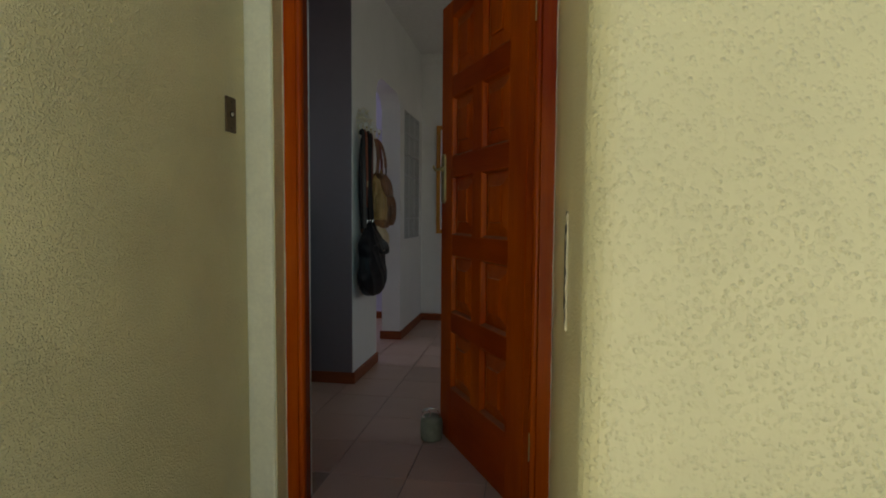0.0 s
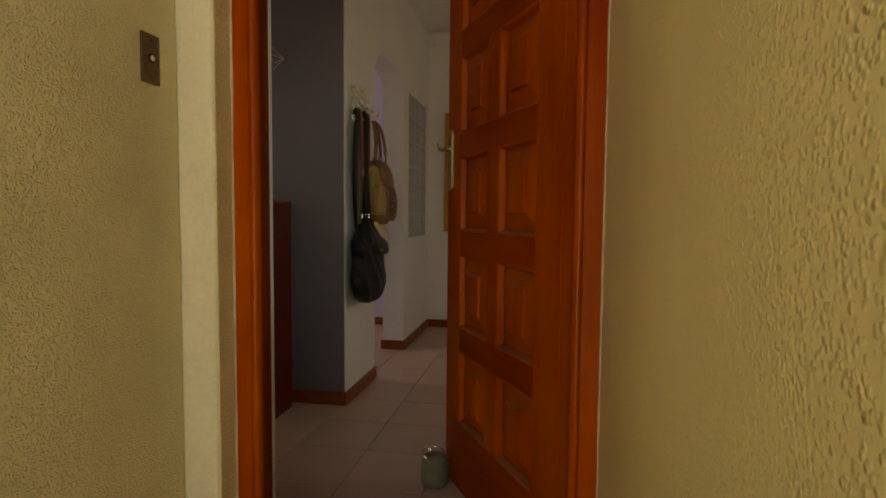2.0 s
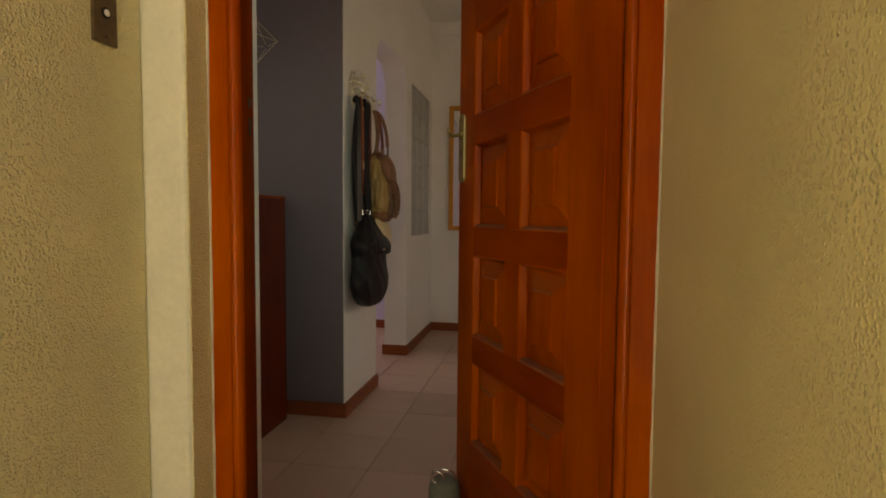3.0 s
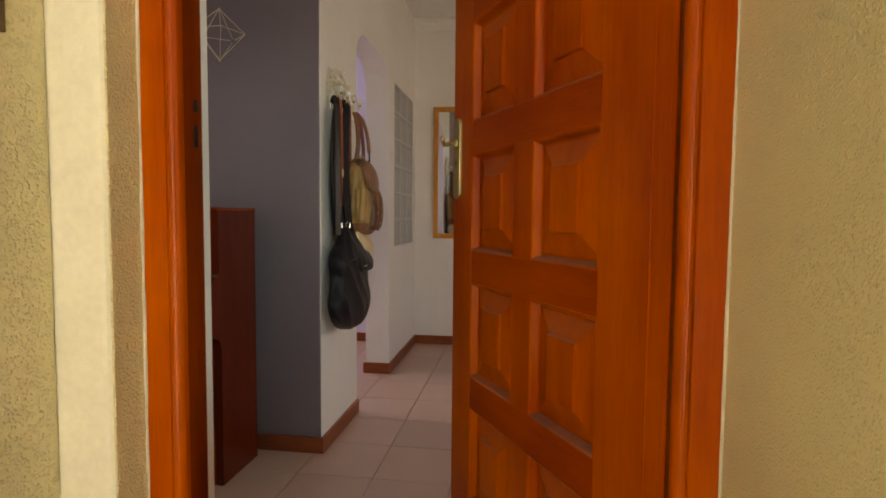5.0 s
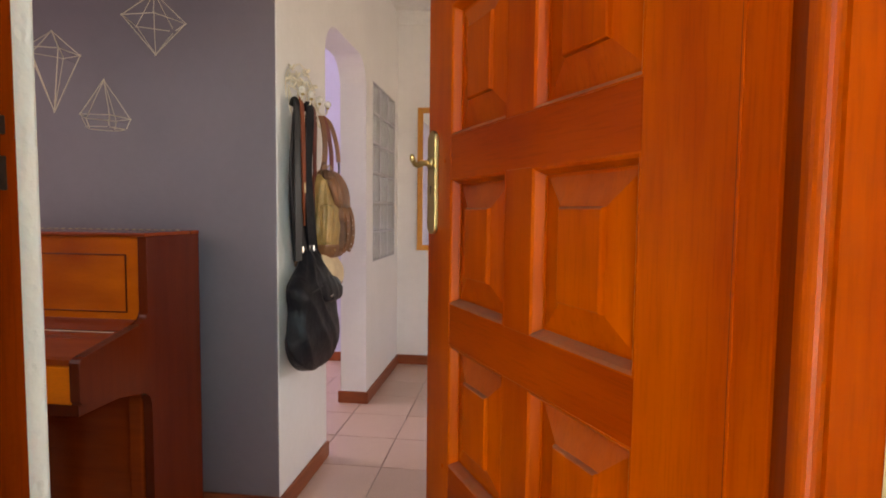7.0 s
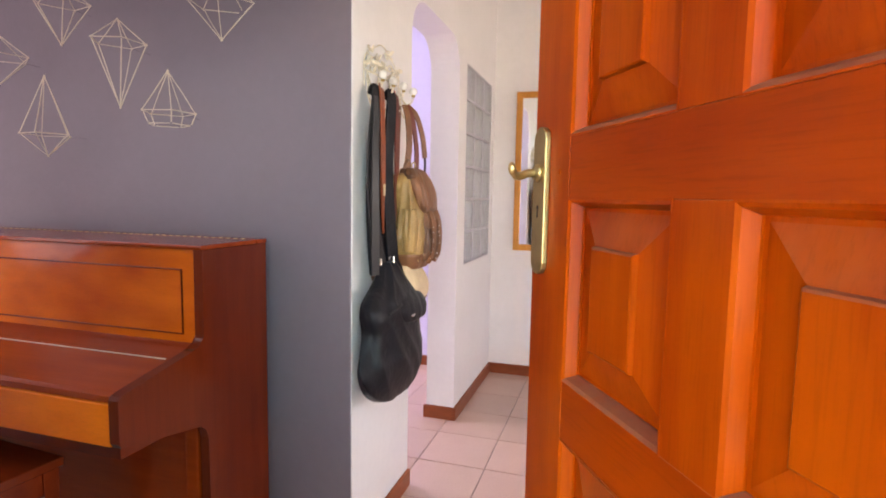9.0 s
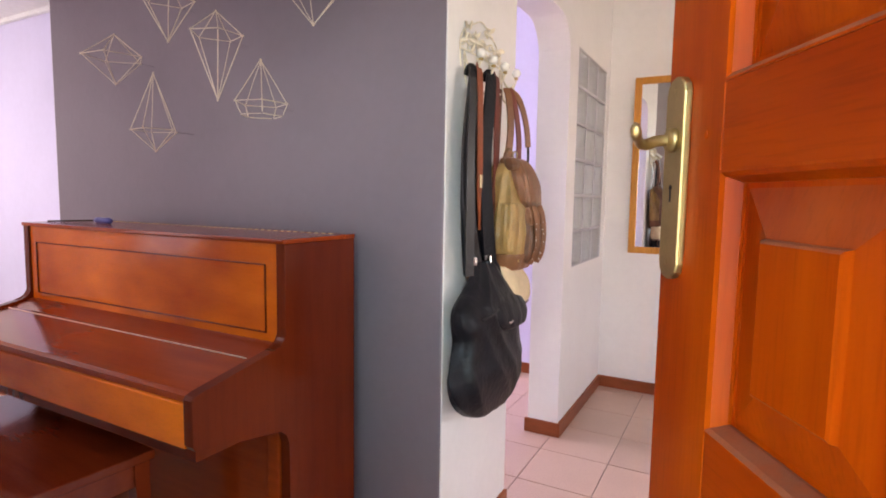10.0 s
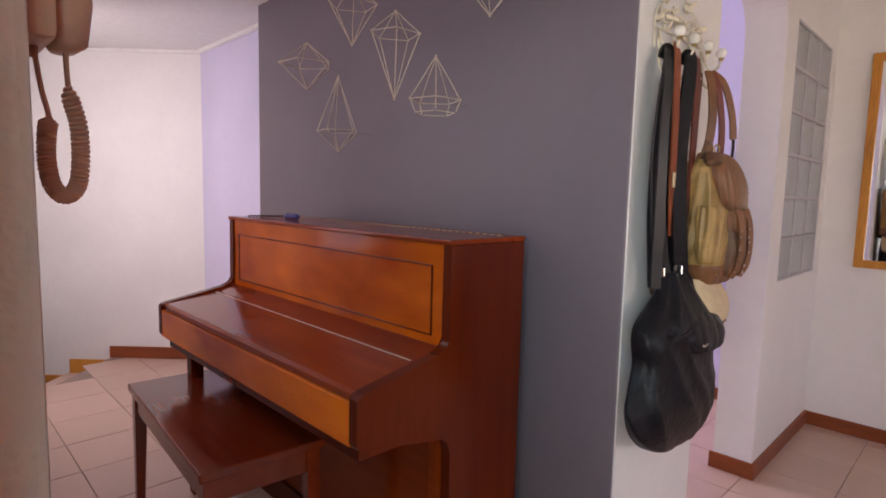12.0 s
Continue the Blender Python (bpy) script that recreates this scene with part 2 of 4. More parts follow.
M_RUST = plain("rust_strap_leather", (0.25, 0.055, 0.018), 0.5, 0, 0.2, 20, 0.0006, 200)
M_CREAMLEATHER = plain("cream_canvas", (0.62, 0.48, 0.30), 0.7, 0, 0.1, 20, 0.0006, 300)
M_PORCELAIN = plain("porcelain", (0.82, 0.80, 0.74), 0.15, 0, 0.03)
M_IVORYWIRE = plain("ivory_painted_iron", (0.74, 0.67, 0.53), 0.5, 0.0, 0.25, 60, 0.0006, 200)
M_PHONE = plain("beige_plastic", (0.62, 0.42, 0.32), 0.4, 0, 0.04)
M_CORD = plain("beige_cord", (0.48, 0.26, 0.19), 0.5, 0, 0.08)
M_CANVAS = plain("grey_green_cloth", (0.20, 0.21, 0.16), 0.85, 0, 0.2, 30, 0.001, 300)
M_PURPLE = plain("blue_plastic", (0.06, 0.06, 0.22), 0.35, 0, 0.1)
M_PLATE = plain("brown_plate", (0.12, 0.075, 0.035), 0.5, 0.3, 0.3, 50, 0.0008, 120)
M_CHIP = plain("bare_plaster", (0.70, 0.62, 0.44), 0.9, 0, 0.1, 40, 0.002, 120)
M_GLASSBLOCK = glass_material("wavy_glass", 0.010)
M_MORTAR = plain("pale_mortar", (0.48, 0.47, 0.49), 0.8, 0, 0.06, 20, 0.0008, 120)
M_MIRROR, _nt, _b = shader("mirror_glass")
_b.inputs["Metallic"].default_value, _b.inputs["Roughness"].default_value = 1.0, 0.01
_b.inputs["Base Color"].default_value = (0.88, 0.9, 0.9, 1)


# ---- mesh helpers ----
def mesh_object(name, bm, material, smooth=False):
    me = bpy.data.meshes.new(name)
    bmesh.ops.recalc_face_normals(bm, faces=bm.faces)
    bm.to_mesh(me)
    bm.free()
    me.materials.append(material)
    if smooth:
        for p in me.polygons:
            p.use_smooth = True
    return new(name, me)


def part(name, bm, material, parent, label="", smooth=False):
    ob = mesh_object(name, bm, material, smooth)
    ob.parent = parent
    if label:
        tagged(ob, label)
    return ob


def thing(name, place, label, category, group="", turn=0.0):
    """An Empty at the thing's base; its parts hang under it."""
    ob = new(name)
    ob.empty_display_size = 0.1
    ob.matrix_basis = pose(*place, 0, 0, turn)
    return tagged(ob, label, category, group)


def box(x0, x1, y0, y1, z0, z1, bevel=0.0, bm=None, segments=2):
    bm = bm or bmesh.new()
    made = bmesh.ops.create_cube(bm, size=1.0)["verts"]
    for v in made:
        v.co = Vector(((x0 + x1) / 2 + v.co.x * (x1 - x0), (y0 + y1) / 2 + v.co.y * (y1 - y0), (z0 + z1) / 2 + v.co.z * (z1 - z0)))
    if bevel:
        edges = list({e for v in made for e in v.link_edges})
        bmesh.ops.bevel(bm, geom=edges, offset=bevel, segments=segments, affect="EDGES", profile=0.6)
    return bm


def prism(outline, axis, a, b, bevel=0.0, bm=None):
    """An outline of (u, v) pushed along an axis from a to b. axis x: (y, z), y: (x, z), z: (x, y)."""
    bm = bm or bmesh.new()
    def place(u, v, w):
        return {"x": (w, u, v), "y": (u, w, v), "z": (u, v, w)}[axis]
    lo = [bm.verts.new(place(u, v, a)) for u, v in outline]
    hi = [bm.verts.new(place(u, v, b)) for u, v in outline]
    faces = [bm.faces.new(lo), bm.faces.new(hi[::-1])]
    n = len(outline)
    for i in range(n):
        faces.append(bm.faces.new((lo[i], hi[i], hi[(i + 1) % n], lo[(i + 1) % n])))
    if bevel:
        edges = list({e for f in faces[:2] for e in f.edges})
        bmesh.ops.bevel(bm, geom=edges, offset=bevel, segments=2, affect="EDGES", profile=0.6)
    return bm


def tube(points, radius, sides=8, bm=None, closed=False, flat=1.0):
    """A round (or flattened) rod along points; radius is a number or one for each point."""
    bm = bm or bmesh.new()
    pts = [Vector(p) for p in points]
    n = len(pts)
    rad = radius if isinstance(radius, (list, tuple)) else [radius] * n
    rings, up = [], None
    for i, p in enumerate(pts):
        a = pts[i - 1] if (i or closed) else p
        c = pts[(i + 1) % n] if (i < n - 1 or closed) else p
        d = (c - a).normalized()
        if up is None:
            up = Vector((0, 0, 1)) if abs(d.z) < 0.9 else Vector((0, 1, 0))
        side = d.cross(up).normalized()
        up = side.cross(d).normalized()
        rings.append([bm.verts.new(p + rad[i] * (math.cos(t) * side * flat + math.sin(t) * up)) for t in (2 * math.pi * k / sides for k in range(sides))])
    for i in range(n if closed else n - 1):
        a, b = rings[i], rings[(i + 1) % n]
        for k in range(sides):
            bm.faces.new((a[k], a[(k + 1) % sides], b[(k + 1) % sides], b[k]))
    if not closed:
        bm.faces.new(rings[0][::-1])
        bm.faces.new(rings[-1])
    return bm


def band(points, width, thick, normal, bm=None, end=1.0):
    """A flat strap along points, its flat side facing normal; it narrows to end times its width."""
    bm = bm or bmesh.new()
    pts, nrm, rings = [Vector(p) for p in points], Vector(normal).normalized(), []
    for i, p in enumerate(pts):
        d = (pts[min(i + 1, len(pts) - 1)] - pts[max(i - 1, 0)]).normalized()
        side = d.cross(nrm).normalized()
        out = side.cross(d).normalized()
        wide = width * (1 + (end - 1) * (i / (len(pts) - 1)) ** 2)
        rings.append([bm.verts.new(p + side * su * wide / 2 + out * ou * thick / 2) for su, ou in ((-1, -1), (1, -1), (1, 1), (-1, 1))])
    for a, b in zip(rings, rings[1:]):
        for k in range(4):
            bm.faces.new((a[k], a[(k + 1) % 4], b[(k + 1) % 4], b[k]))
    bm.faces.new(rings[0][::-1])
    bm.faces.new(rings[-1])
    return bm


def lathe(profile, sides=20, bm=None, centre=(0, 0, 0), axis="z"):
    """A turned body: profile of (radius, height)."""
    bm = bm or bmesh.new()
    c, rings = Vector(centre), []
    for r, h in profile:
        ring = []
        for k in range(sides):
            a = 2 * math.pi * k / sides
            v = (r * math.cos(a), r * math.sin(a), h)
            v = {"z": v, "x": (v[2], v[0], v[1]), "y": (v[0], v[2], v[1])}[axis]
            ring.append(bm.verts.new(c + Vector(v)))
        rings.append(ring)
    for a, b in zip(rings, rings[1:]):
        for k in range(sides):
            bm.faces.new((a[k], a[(k + 1) % sides], b[(k + 1) % sides], b[k]))
    bm.faces.new(rings[0][::-1])
    bm.faces.new(rings[-1])
    return bm


def smooth_path(points, steps=8):
    """Catmull-Rom through the points."""
    p = [Vector(q) for q in points]
    p = [2 * p[0] - p[1], *p, 2 * p[-1] - p[-2]]
    out = []
    for i in range(1, len(p) - 2):
        for k in range(steps):
            t = k / steps
            out.append(0.5 * (2 * p[i] + (p[i + 1] - p[i - 1]) * t + (2 * p[i - 1] - 5 * p[i] + 4 * p[i + 1] - p[i + 2]) * t * t + (3 * p[i] - p[i - 1] - 3 * p[i + 1] + p[i + 2]) * t ** 3))
    return [*out, p[-2]]


def structure(name, bm, material, label, smooth=False):
    return tagged(mesh_object(name, bm, material, smooth), label, name.rsplit("_", 1)[0] if name[-1].isdigit() else name.split("_")[0], kind="structure")


# ---- the porch ----
Z_OUT, H_WALL = -0.14, 2.75
structure("ground", box(-400, 400, -400, 400, -0.5, -0.20), M_GROUND, "dry green lawn round the house")
# Paving out of view, added to bounce sunlight into the porch.
structure("pavement", box(-12, 12, -14, 0.2, -0.3, -0.17), M_PAVING, "pale paving added to bounce sun into the porch")
# Unseen wall behind the walk, added as a sunlit reflector for the porch.
structure("wall_yard", box(-14, 14, -6.3, -6.0, -0.3, 2.6), M_PAVING, "unseen pale wall added to bounce sun at the porch")
# Slab out of view, added to block direct sun from the porch walls.
structure("roof", box(-7.0, 2.9, 2.70, 7.2, 2.9, 3.25, 0.01), M_CONCRETE, "unseen slab added to keep sun off the porch")
# Floor out of view; its pale colour is chosen for bounced light.
structure("porch_floor", box(-1.2, 2.6, 0.2, 2.82, -0.20, Z_OUT), M_PAVING, "unseen porch floor, kept pale to bounce light")
structure("wall_porch_left", box(-1.2, -0.95, 0.25, 2.72, -0.2, H_WALL, 0.012), M_STUCCO, "cream rough-cast porch side wall")


def porch_right_wall():
    """A block with a rounded front corner and a slot for an old lock keeper in its side."""
    bm = bmesh.new()
    y0, y1, z0, z1 = 1.385, 2.793, -0.2, H_WALL
    def face_x(y):
        return 0.073 + 0.036 * max(0.0, y - 1.60) / 1.193
    r = 0.03
    ys = [y0 + r, 1.596, 1.634, y1]
    zs = [z0, 0.966, 1.112, z1]
    grid = [[bm.verts.new((face_x(y), y, z)) for z in zs] for y in ys]
    for i in range(3):
        for k in range(3):
            if (i, k) != (1, 1):
                bm.faces.new((grid[i][k], grid[i + 1][k], grid[i + 1][k + 1], grid[i][k + 1]))
    ring = [grid[1][1], grid[2][1], grid[2][2], grid[1][2]]
    deep = [bm.verts.new(v.co + Vector((0.04, 0, 0))) for v in ring]
    for i in range(4):
        bm.faces.new((ring[i], ring[(i + 1) % 4], deep[(i + 1) % 4], deep[i]))
    bm.faces.new(deep)
    cols = [grid[0]]
    for s in range(1, 7):
        a = math.pi / 2 * s / 6
        cols.append([bm.verts.new((face_x(y0) + r - r * math.cos(a), y0 + r - r * math.sin(a), z)) for z in zs])
    cols.append([bm.verts.new((2.6, y0, z)) for z in zs])
    cols.append([bm.verts.new((2.6, y1, z)) for z in zs])
    cols.append(grid[3])
    for a, b in zip(cols, cols[1:]):
        for k in range(3):
            bm.faces.new((a[k], b[k], b[k + 1], a[k + 1]))
    return bm


structure("wall_porch_right", porch_right_wall(), M_STUCCO_FINE, "cream rough-cast wall with a rounded corner")

# ---- the front wall, with the doorway ----
DL, DR, DTOP, YF, YI = -0.853, 0.109, 2.19, 2.795, 2.95
structure("wall_front", box(-6.8, DL, 2.72, YI, -1.4, H_WALL, 0.016, None, 3), M_STRIP, "painted front wall beside the doorway")
structure("wall_front_inner_jamb", box(DL, -0.812, 2.905, YI - 0.003, -0.14, DTOP + 0.05, 0.006), M_ROUGHWHITE, "white rough plaster jamb inside the door")
structure("wall_front_right", box(DR, 2.6, 2.794, YI, -0.2, H_WALL), M_WHITE, "white inner face of the front wall")
structure("wall_lintel", box(DL, DR, 2.72, YI, DTOP, H_WALL), M_STRIP, "painted wall above the doorway")
structure("wall_front_lining", box(-6.65, DL - 0.004, YI, YI + 0.004, -1.4, H_WALL - 0.01), M_WHITE, "white inner face of the front wall")
structure("wall_pier", box(-6.65, -0.968, YI + 0.004, 3.036, -1.4, H_WALL, 0.010), M_ROUGHWHITE, "rough white plastered wall beside the door")
structure("wall_reveal_left", box(DL, DL + 0.004, 2.722, YF, -0.14, DTOP), M_STUCCO, "cream rough-cast door reveal")
structure("threshold", box(DL + 0.004, DR, 2.70, YI, -0.14, -0.004, 0.006), M_CONCRETE, "worn concrete door threshold")


def door_frame():
    """Timber frame: a flat face, a groove, a rounded stop and the rebate behind it."""
    f = thing("door_frame", (0, 0, 0), "red-brown varnished timber door frame set in plaster", "door frame")
    f["kind"] = "structure"
    def section(sign, x):
        q = [(0, YF), (0.046, YF), (0.048, YF + 0.004), (0.050, YF)]
        for k in range(7):
            a = math.pi / 2 * k / 6
            q.append((0.055 + 0.014 * math.sin(a), YF + 0.014 * (1 - math.cos(a)) - 0.002))
        q += [(0.069, YF + 0.020), (0, YF + 0.020)]
        return [(x + sign * u, v) for u, v in q]
    def rebate(sign, x):
        return [(x + sign * u, v) for u, v in ((0, YF + 0.020), (0.068, YF + 0.020), (0.068, YF + 0.050), (0.050, YF + 0.050), (0.050, YF + 0.105), (0, YF + 0.105))]
    part("jamb", prism(section(1, DL + 0.004), "z", -0.01, DTOP - 0.07), M_FRAME, f)
    part("jamb", prism(section(-1, DR - 0.002), "z", -0.01, DTOP - 0.07), M_FRAME, f)
    part("rebate", prism(rebate(1, DL + 0.004), "z", -0.01, DTOP - 0.07), M_REBATE, f, "dark rebate, inner shade put into its colour")
    part("rebate", prism(rebate(-1, DR - 0.002), "z", -0.01, DTOP - 0.07), M_REBATE, f, "dark rebate, inner shade put into its colour")
    part("head", box(DL + 0.004, DR - 0.002, YF, YF + 0.105, DTOP - 0.07, DTOP, 0.004), M_FRAME, f)
    for z0, z1 in ((1.300, 1.322), (1.235, 1.275)):
        part("lock_keeper", box(DL + 0.054, DL + 0.0562, YF + 0.070, YF + 0.090, z0, z1, 0.001), M_DARKMETAL, f, "dark metal lock keeper")
    part("plaster_edge", tube([(DL + 0.006, YF - 0.002, z * 0.05) for z in range(0, 43)], [0.0012 + 0.0022 * random.random() for _ in range(43)], 6), M_CHIP, f, "crumbled plaster edge beside the frame")
    part("plaster_edge", tube([(DR - 0.002, YF - 0.002, z * 0.05) for z in range(0, 43)], [0.0012 + 0.0022 * random.random() for _ in range(43)], 6), M_CHIP, f, "crumbled plaster edge beside the frame")
    return f


door_frame()

# ---- the open door leaf; u runs from the hinge to the free edge, its outer face is at v = 0 ----
LEAF_W, LEAF_H, LEAF_T = 0.894, 2.09, 0.042
LEAF_HINGE, LEAF_DIR = (0.034, 2.842), 119.6
STILE, STILE_F, PANEL_W = 0.180, 0.132, 0.247
ROW_Z, ROW_H = (0.262, 0.631, 1.000, 1.369, 1.738), 0.278


def pyramid_panel(u0, u1, z0, z1):
    """A raised panel: a sloping border that ends in a small step up to a flat field."""
    bm = bmesh.new()
    def ring(inset_u, inset_z, v):
        return [bm.verts.new((u, v, z)) for u, z in ((u0 + inset_u, z0 + inset_z), (u1 - inset_u, z0 + inset_z), (u1 - inset_u, z1 - inset_z), (u0 + inset_u, z1 - inset_z))]
    rings = [ring(0.0, 0.0, 0.022), ring(0.006, 0.006, 0.022), ring(0.059, 0.053, 0.0095), ring(0.0605, 0.0545, 0.0030), ring(0.0630, 0.0570, 0.0014)]
    for a, b in zip(rings, rings[1:]):
        for k in range(4):
            bm.faces.new((a[k], a[(k + 1) % 4], b[(k + 1) % 4], b[k]))
    bm.faces.new(rings[-1])
    back = [bm.verts.new((u, LEAF_T - 0.012, z)) for u, z in ((u0, z0), (u1, z0), (u1, z1), (u0, z1))]
    for k in range(4):
        bm.faces.new((rings[0][k], back[k], back[(k + 1) % 4], rings[0][(k + 1) % 4]))
    bm.faces.new(back[::-1])
    return bm


def bead(u0, u1, z0, z1):
    """The splayed moulding round a panel's opening."""
    bm = bmesh.new()
    def ring(i, v):
        return [bm.verts.new((u, v, z)) for u, z in ((u0 + i, z0 + i), (u1 - i, z0 + i), (u1 - i, z1 - i), (u0 + i, z1 - i))]
    rings = [ring(-0.001, -0.0006), ring(0.0015, -0.0006), ring(0.006, 0.003), ring(0.0125, 0.0185), ring(0.0125, 0.023), ring(-0.001, 0.023)]
    for a, b in zip(rings, [*rings[1:], rings[0]]):
        for k in range(4):
            bm.faces.new((a[k], a[(k + 1) % 4], b[(k + 1) % 4], b[k]))
    return bm


def door_leaf():
    d = thing("door", (LEAF_HINGE[0], LEAF_HINGE[1], 0.012), "open panelled front door of glossy red-brown wood", "door", "", LEAF_DIR)
    # drawn with y into the leaf, and turned over at the end so that the outer face looks at the porch
    w, h, t = LEAF_W, LEAF_H, LEAF_T
    part("stile", box(0, STILE, 0, t, 0, h, 0.002), M_DOOR_V, d)
    part("edge_bead", box(0.0415, 0.0450, -0.0014, 0.004, 0.0, h, 0.0006), M_FRAME, d, "thin raised bead")
    # Flush strip, nothing cut in; the groove's shade is put into its colour.
    part("edge_groove", box(0.0450, 0.0466, -0.0003, 0.004, 0.0, h), M_GROOVE, d, "groove drawn as a flush dark strip")
    part("stile", box(w - STILE_F, w, 0, t, 0, h, 0.002), M_DOOR_V, d)
    m0 = STILE + PANEL_W
    m1 = w - STILE_F - PANEL_W
    levels = [0.0]
    for z in ROW_Z:
        levels += [z, z + ROW_H]
    levels.append(h)
    for z0, z1 in zip(levels[0::2], levels[1::2]):
        part("rail", box(STILE + 0.0005, w - STILE_F - 0.0005, 0.0006, t - 0.001, z0, z1, 0.0012), M_DOOR_H, d)
    for z in ROW_Z:
        part("muntin", box(m0, m1, 0.0003, t - 0.001, z, z + ROW_H, 0.001), M_DOOR_V, d)
        for u0, u1 in ((STILE, m0), (m1, w - STILE_F)):
            part("moulding", bead(u0, u1, z, z + ROW_H), M_DOOR_V, d)
            part("panel", pyramid_panel(u0 + 0.012, u1 - 0.012, z + 0.012, z + ROW_H - 0.012), M_DOOR_V, d)
    # handle plate with rounded ends, lever, keyhole, both sides of the free stile
    u = w - 0.040
    outline = [(u + 0.024 * math.cos(a), 1.372 + 0.020 * math.sin(a)) for a in (math.pi * k / 6 for k in range(7))]
    outline += [(u + 0.024 * math.cos(a), 1.172 + 0.020 * math.sin(a)) for a in (math.pi + math.pi * k / 6 for k in range(7))]
    plate = part("handle_plate", prism(outline, "y", -0.010, 0.0, 0.0025), M_BRASS, d, "brass handle plate with keyhole")
    key = lathe([(0.0035, -0.0108), (0.0035, -0.0098)], 10, None, (u, 0, 1.262), "y")
    box(u - 0.0016, u + 0.0016, -0.0108, -0.0098, 1.245, 1.262, 0, key)
    part("keyhole", key, M_DARKMETAL, plate, "black keyhole")
    rod = smooth_path([(u, -0.004, 1.318), (u, -0.028, 1.317), (u - 0.004, -0.044, 1.3120), (u - 0.016, -0.056, 1.3130), (u - 0.032, -0.066, 1.3200), (u - 0.050, -0.074, 1.3220), (u - 0.064, -0.078, 1.3180)], 6)
    girth = [0.0068 if i < 14 else 0.0068 + 0.0026 * math.sin(math.pi * 0.62 * (i - 14) / (len(rod) - 15)) for i in range(len(rod))]
    girth[-1] *= 0.55
    part("lever", tube(rod, girth, 12, None, False, 0.62), M_BRASS, d, "curved brass lever", True)
    part("handle_rose", lathe([(0.015, -0.009), (0.015, -0.014), (0.011, -0.018)], 18, None, (u, 0, 1.318), "y"), M_BRASS, d, "", True)
    for du, z in ((0.0, 1.376), (0.0, 1.172)):
        part("screw", lathe([(0.0036, -0.0110), (0.0030, -0.0116)], 10, None, (u + du, 0, z), "y"), M_BRASS, plate)
    for du, z in ((0.062, 1.318), (0.066, 0.62)):
        part("wood_plug", lathe([(0.0050, -0.0010), (0.0042, -0.0016)], 12, None, (u - du, 0, z), "y"), M_FRAME, d, "round plug over a screw")
    inner = smooth_path([(u, t, 1.332), (u, t + 0.035, 1.332), (u - 0.03, t + 0.05, 1.331), (u - 0.10, t + 0.05, 1.338)], 6)
    part("lever", tube(inner, 0.008, 10), M_BRASS, d, "curved brass lever", True)
    part("latch_plate", box(w - 0.001, w + 0.0015, 0.010, 0.032, 1.16, 1.37, 0.0005), M_BRASS, d)
    for z in (0.28, 1.80):
        part("hinge", lathe([(0.006, z - 0.05), (0.006, z + 0.05)], 12, None, (-0.004, 0.004, 0)), M_BRASS, d)
    for o in d.children_recursive:
        o.data.transform(Matrix.Diagonal((1, -1, 1, 1)))
        o.data.flip_normals()
    return d


leaf = door_leaf()


# ---- the hall and the rooms: walls, floor, ceilings ----
XW, YG, YE = -1.105, 4.332, 6.587          # hall wall, grey wall, end wall
T_IN = 0.165                            # thickness of inner walls
ARCH0, ARCH1, ARCH_TOP, ARCH_R = 4.885, 5.64, 2.14, 0.17


def hall_wall():
    """The hall's inner wall in one piece: a round-cornered opening and a window hole for glass blocks."""
    bm = bmesh.new()
    z1 = H_WALL
    g0, g1, h0, h1 = GB_Y0, GB_Y1, GB_Z0, GB_Z1
    arch = [(ARCH0, 0.0)]
    for k in range(9):
        a = math.pi - math.pi / 2 * k / 8
        arch.append((ARCH0 + ARCH_R + ARCH_R * math.cos(a), ARCH_TOP - ARCH_R + ARCH_R * math.sin(a)))
    for k in range(9):
        a = math.pi / 2 - math.pi / 2 * k / 8
        arch.append((ARCH1 - ARCH_R + ARCH_R * math.cos(a), ARCH_TOP - ARCH_R + ARCH_R * math.sin(a)))
    arch.append((ARCH1, 0.0))
    outline = [(YG + T_IN, 0.0), *arch, (g0, 0.0), (g0, h0), (g0, h1), (g0, z1), (YG + T_IN, z1)]
    prism(outline, "x", XW - T_IN, XW, 0, bm)
    box(XW - T_IN, XW, g0, g1, 0, h0, 0, bm)
    box(XW - T_IN, XW, g0, g1, h1, z1, 0, bm)
    box(XW - T_IN, XW, g1, YE, 0, z1, 0, bm)
    return bm


GB_Y0, GB_Y1, GB_Z0, GB_Z1 = 5.80, 6.49, 0.89, 2.06
structure("wall_hall", hall_wall(), M_WHITE, "white hall wall with a round-cornered opening")
structure("wall_grey", box(-3.225, XW - 0.004, YG, YG + T_IN, 0, H_WALL, 0.006), M_GREY, "dark grey painted wall behind the piano")
structure("wall_grey_end", box(XW - 0.004, XW, YG + 0.001, YG + T_IN, 0, H_WALL), M_WHITE, "white end of the grey wall")
structure("wall_set_back", box(-4.60, -3.225, YG + T_IN - 0.004, YG + 2 * T_IN, 0, H_WALL), M_LILAC, "lilac wall set back beside the stairs")
structure("wall_end", box(-4.7, 2.6, YE, YE + 0.2, -0.1, H_WALL), M_WHITE, "white wall at the end of the hall")
structure("wall_lounge", box(-4.7, -4.5, YG + T_IN, YE, 0, H_WALL), M_LILAC, "lilac far wall of the side room")
structure("wall_lounge_lining", box(-4.5, XW - T_IN, YE - 0.004, YE, 0, H_WALL), M_LILAC, "lilac wall of the side room")


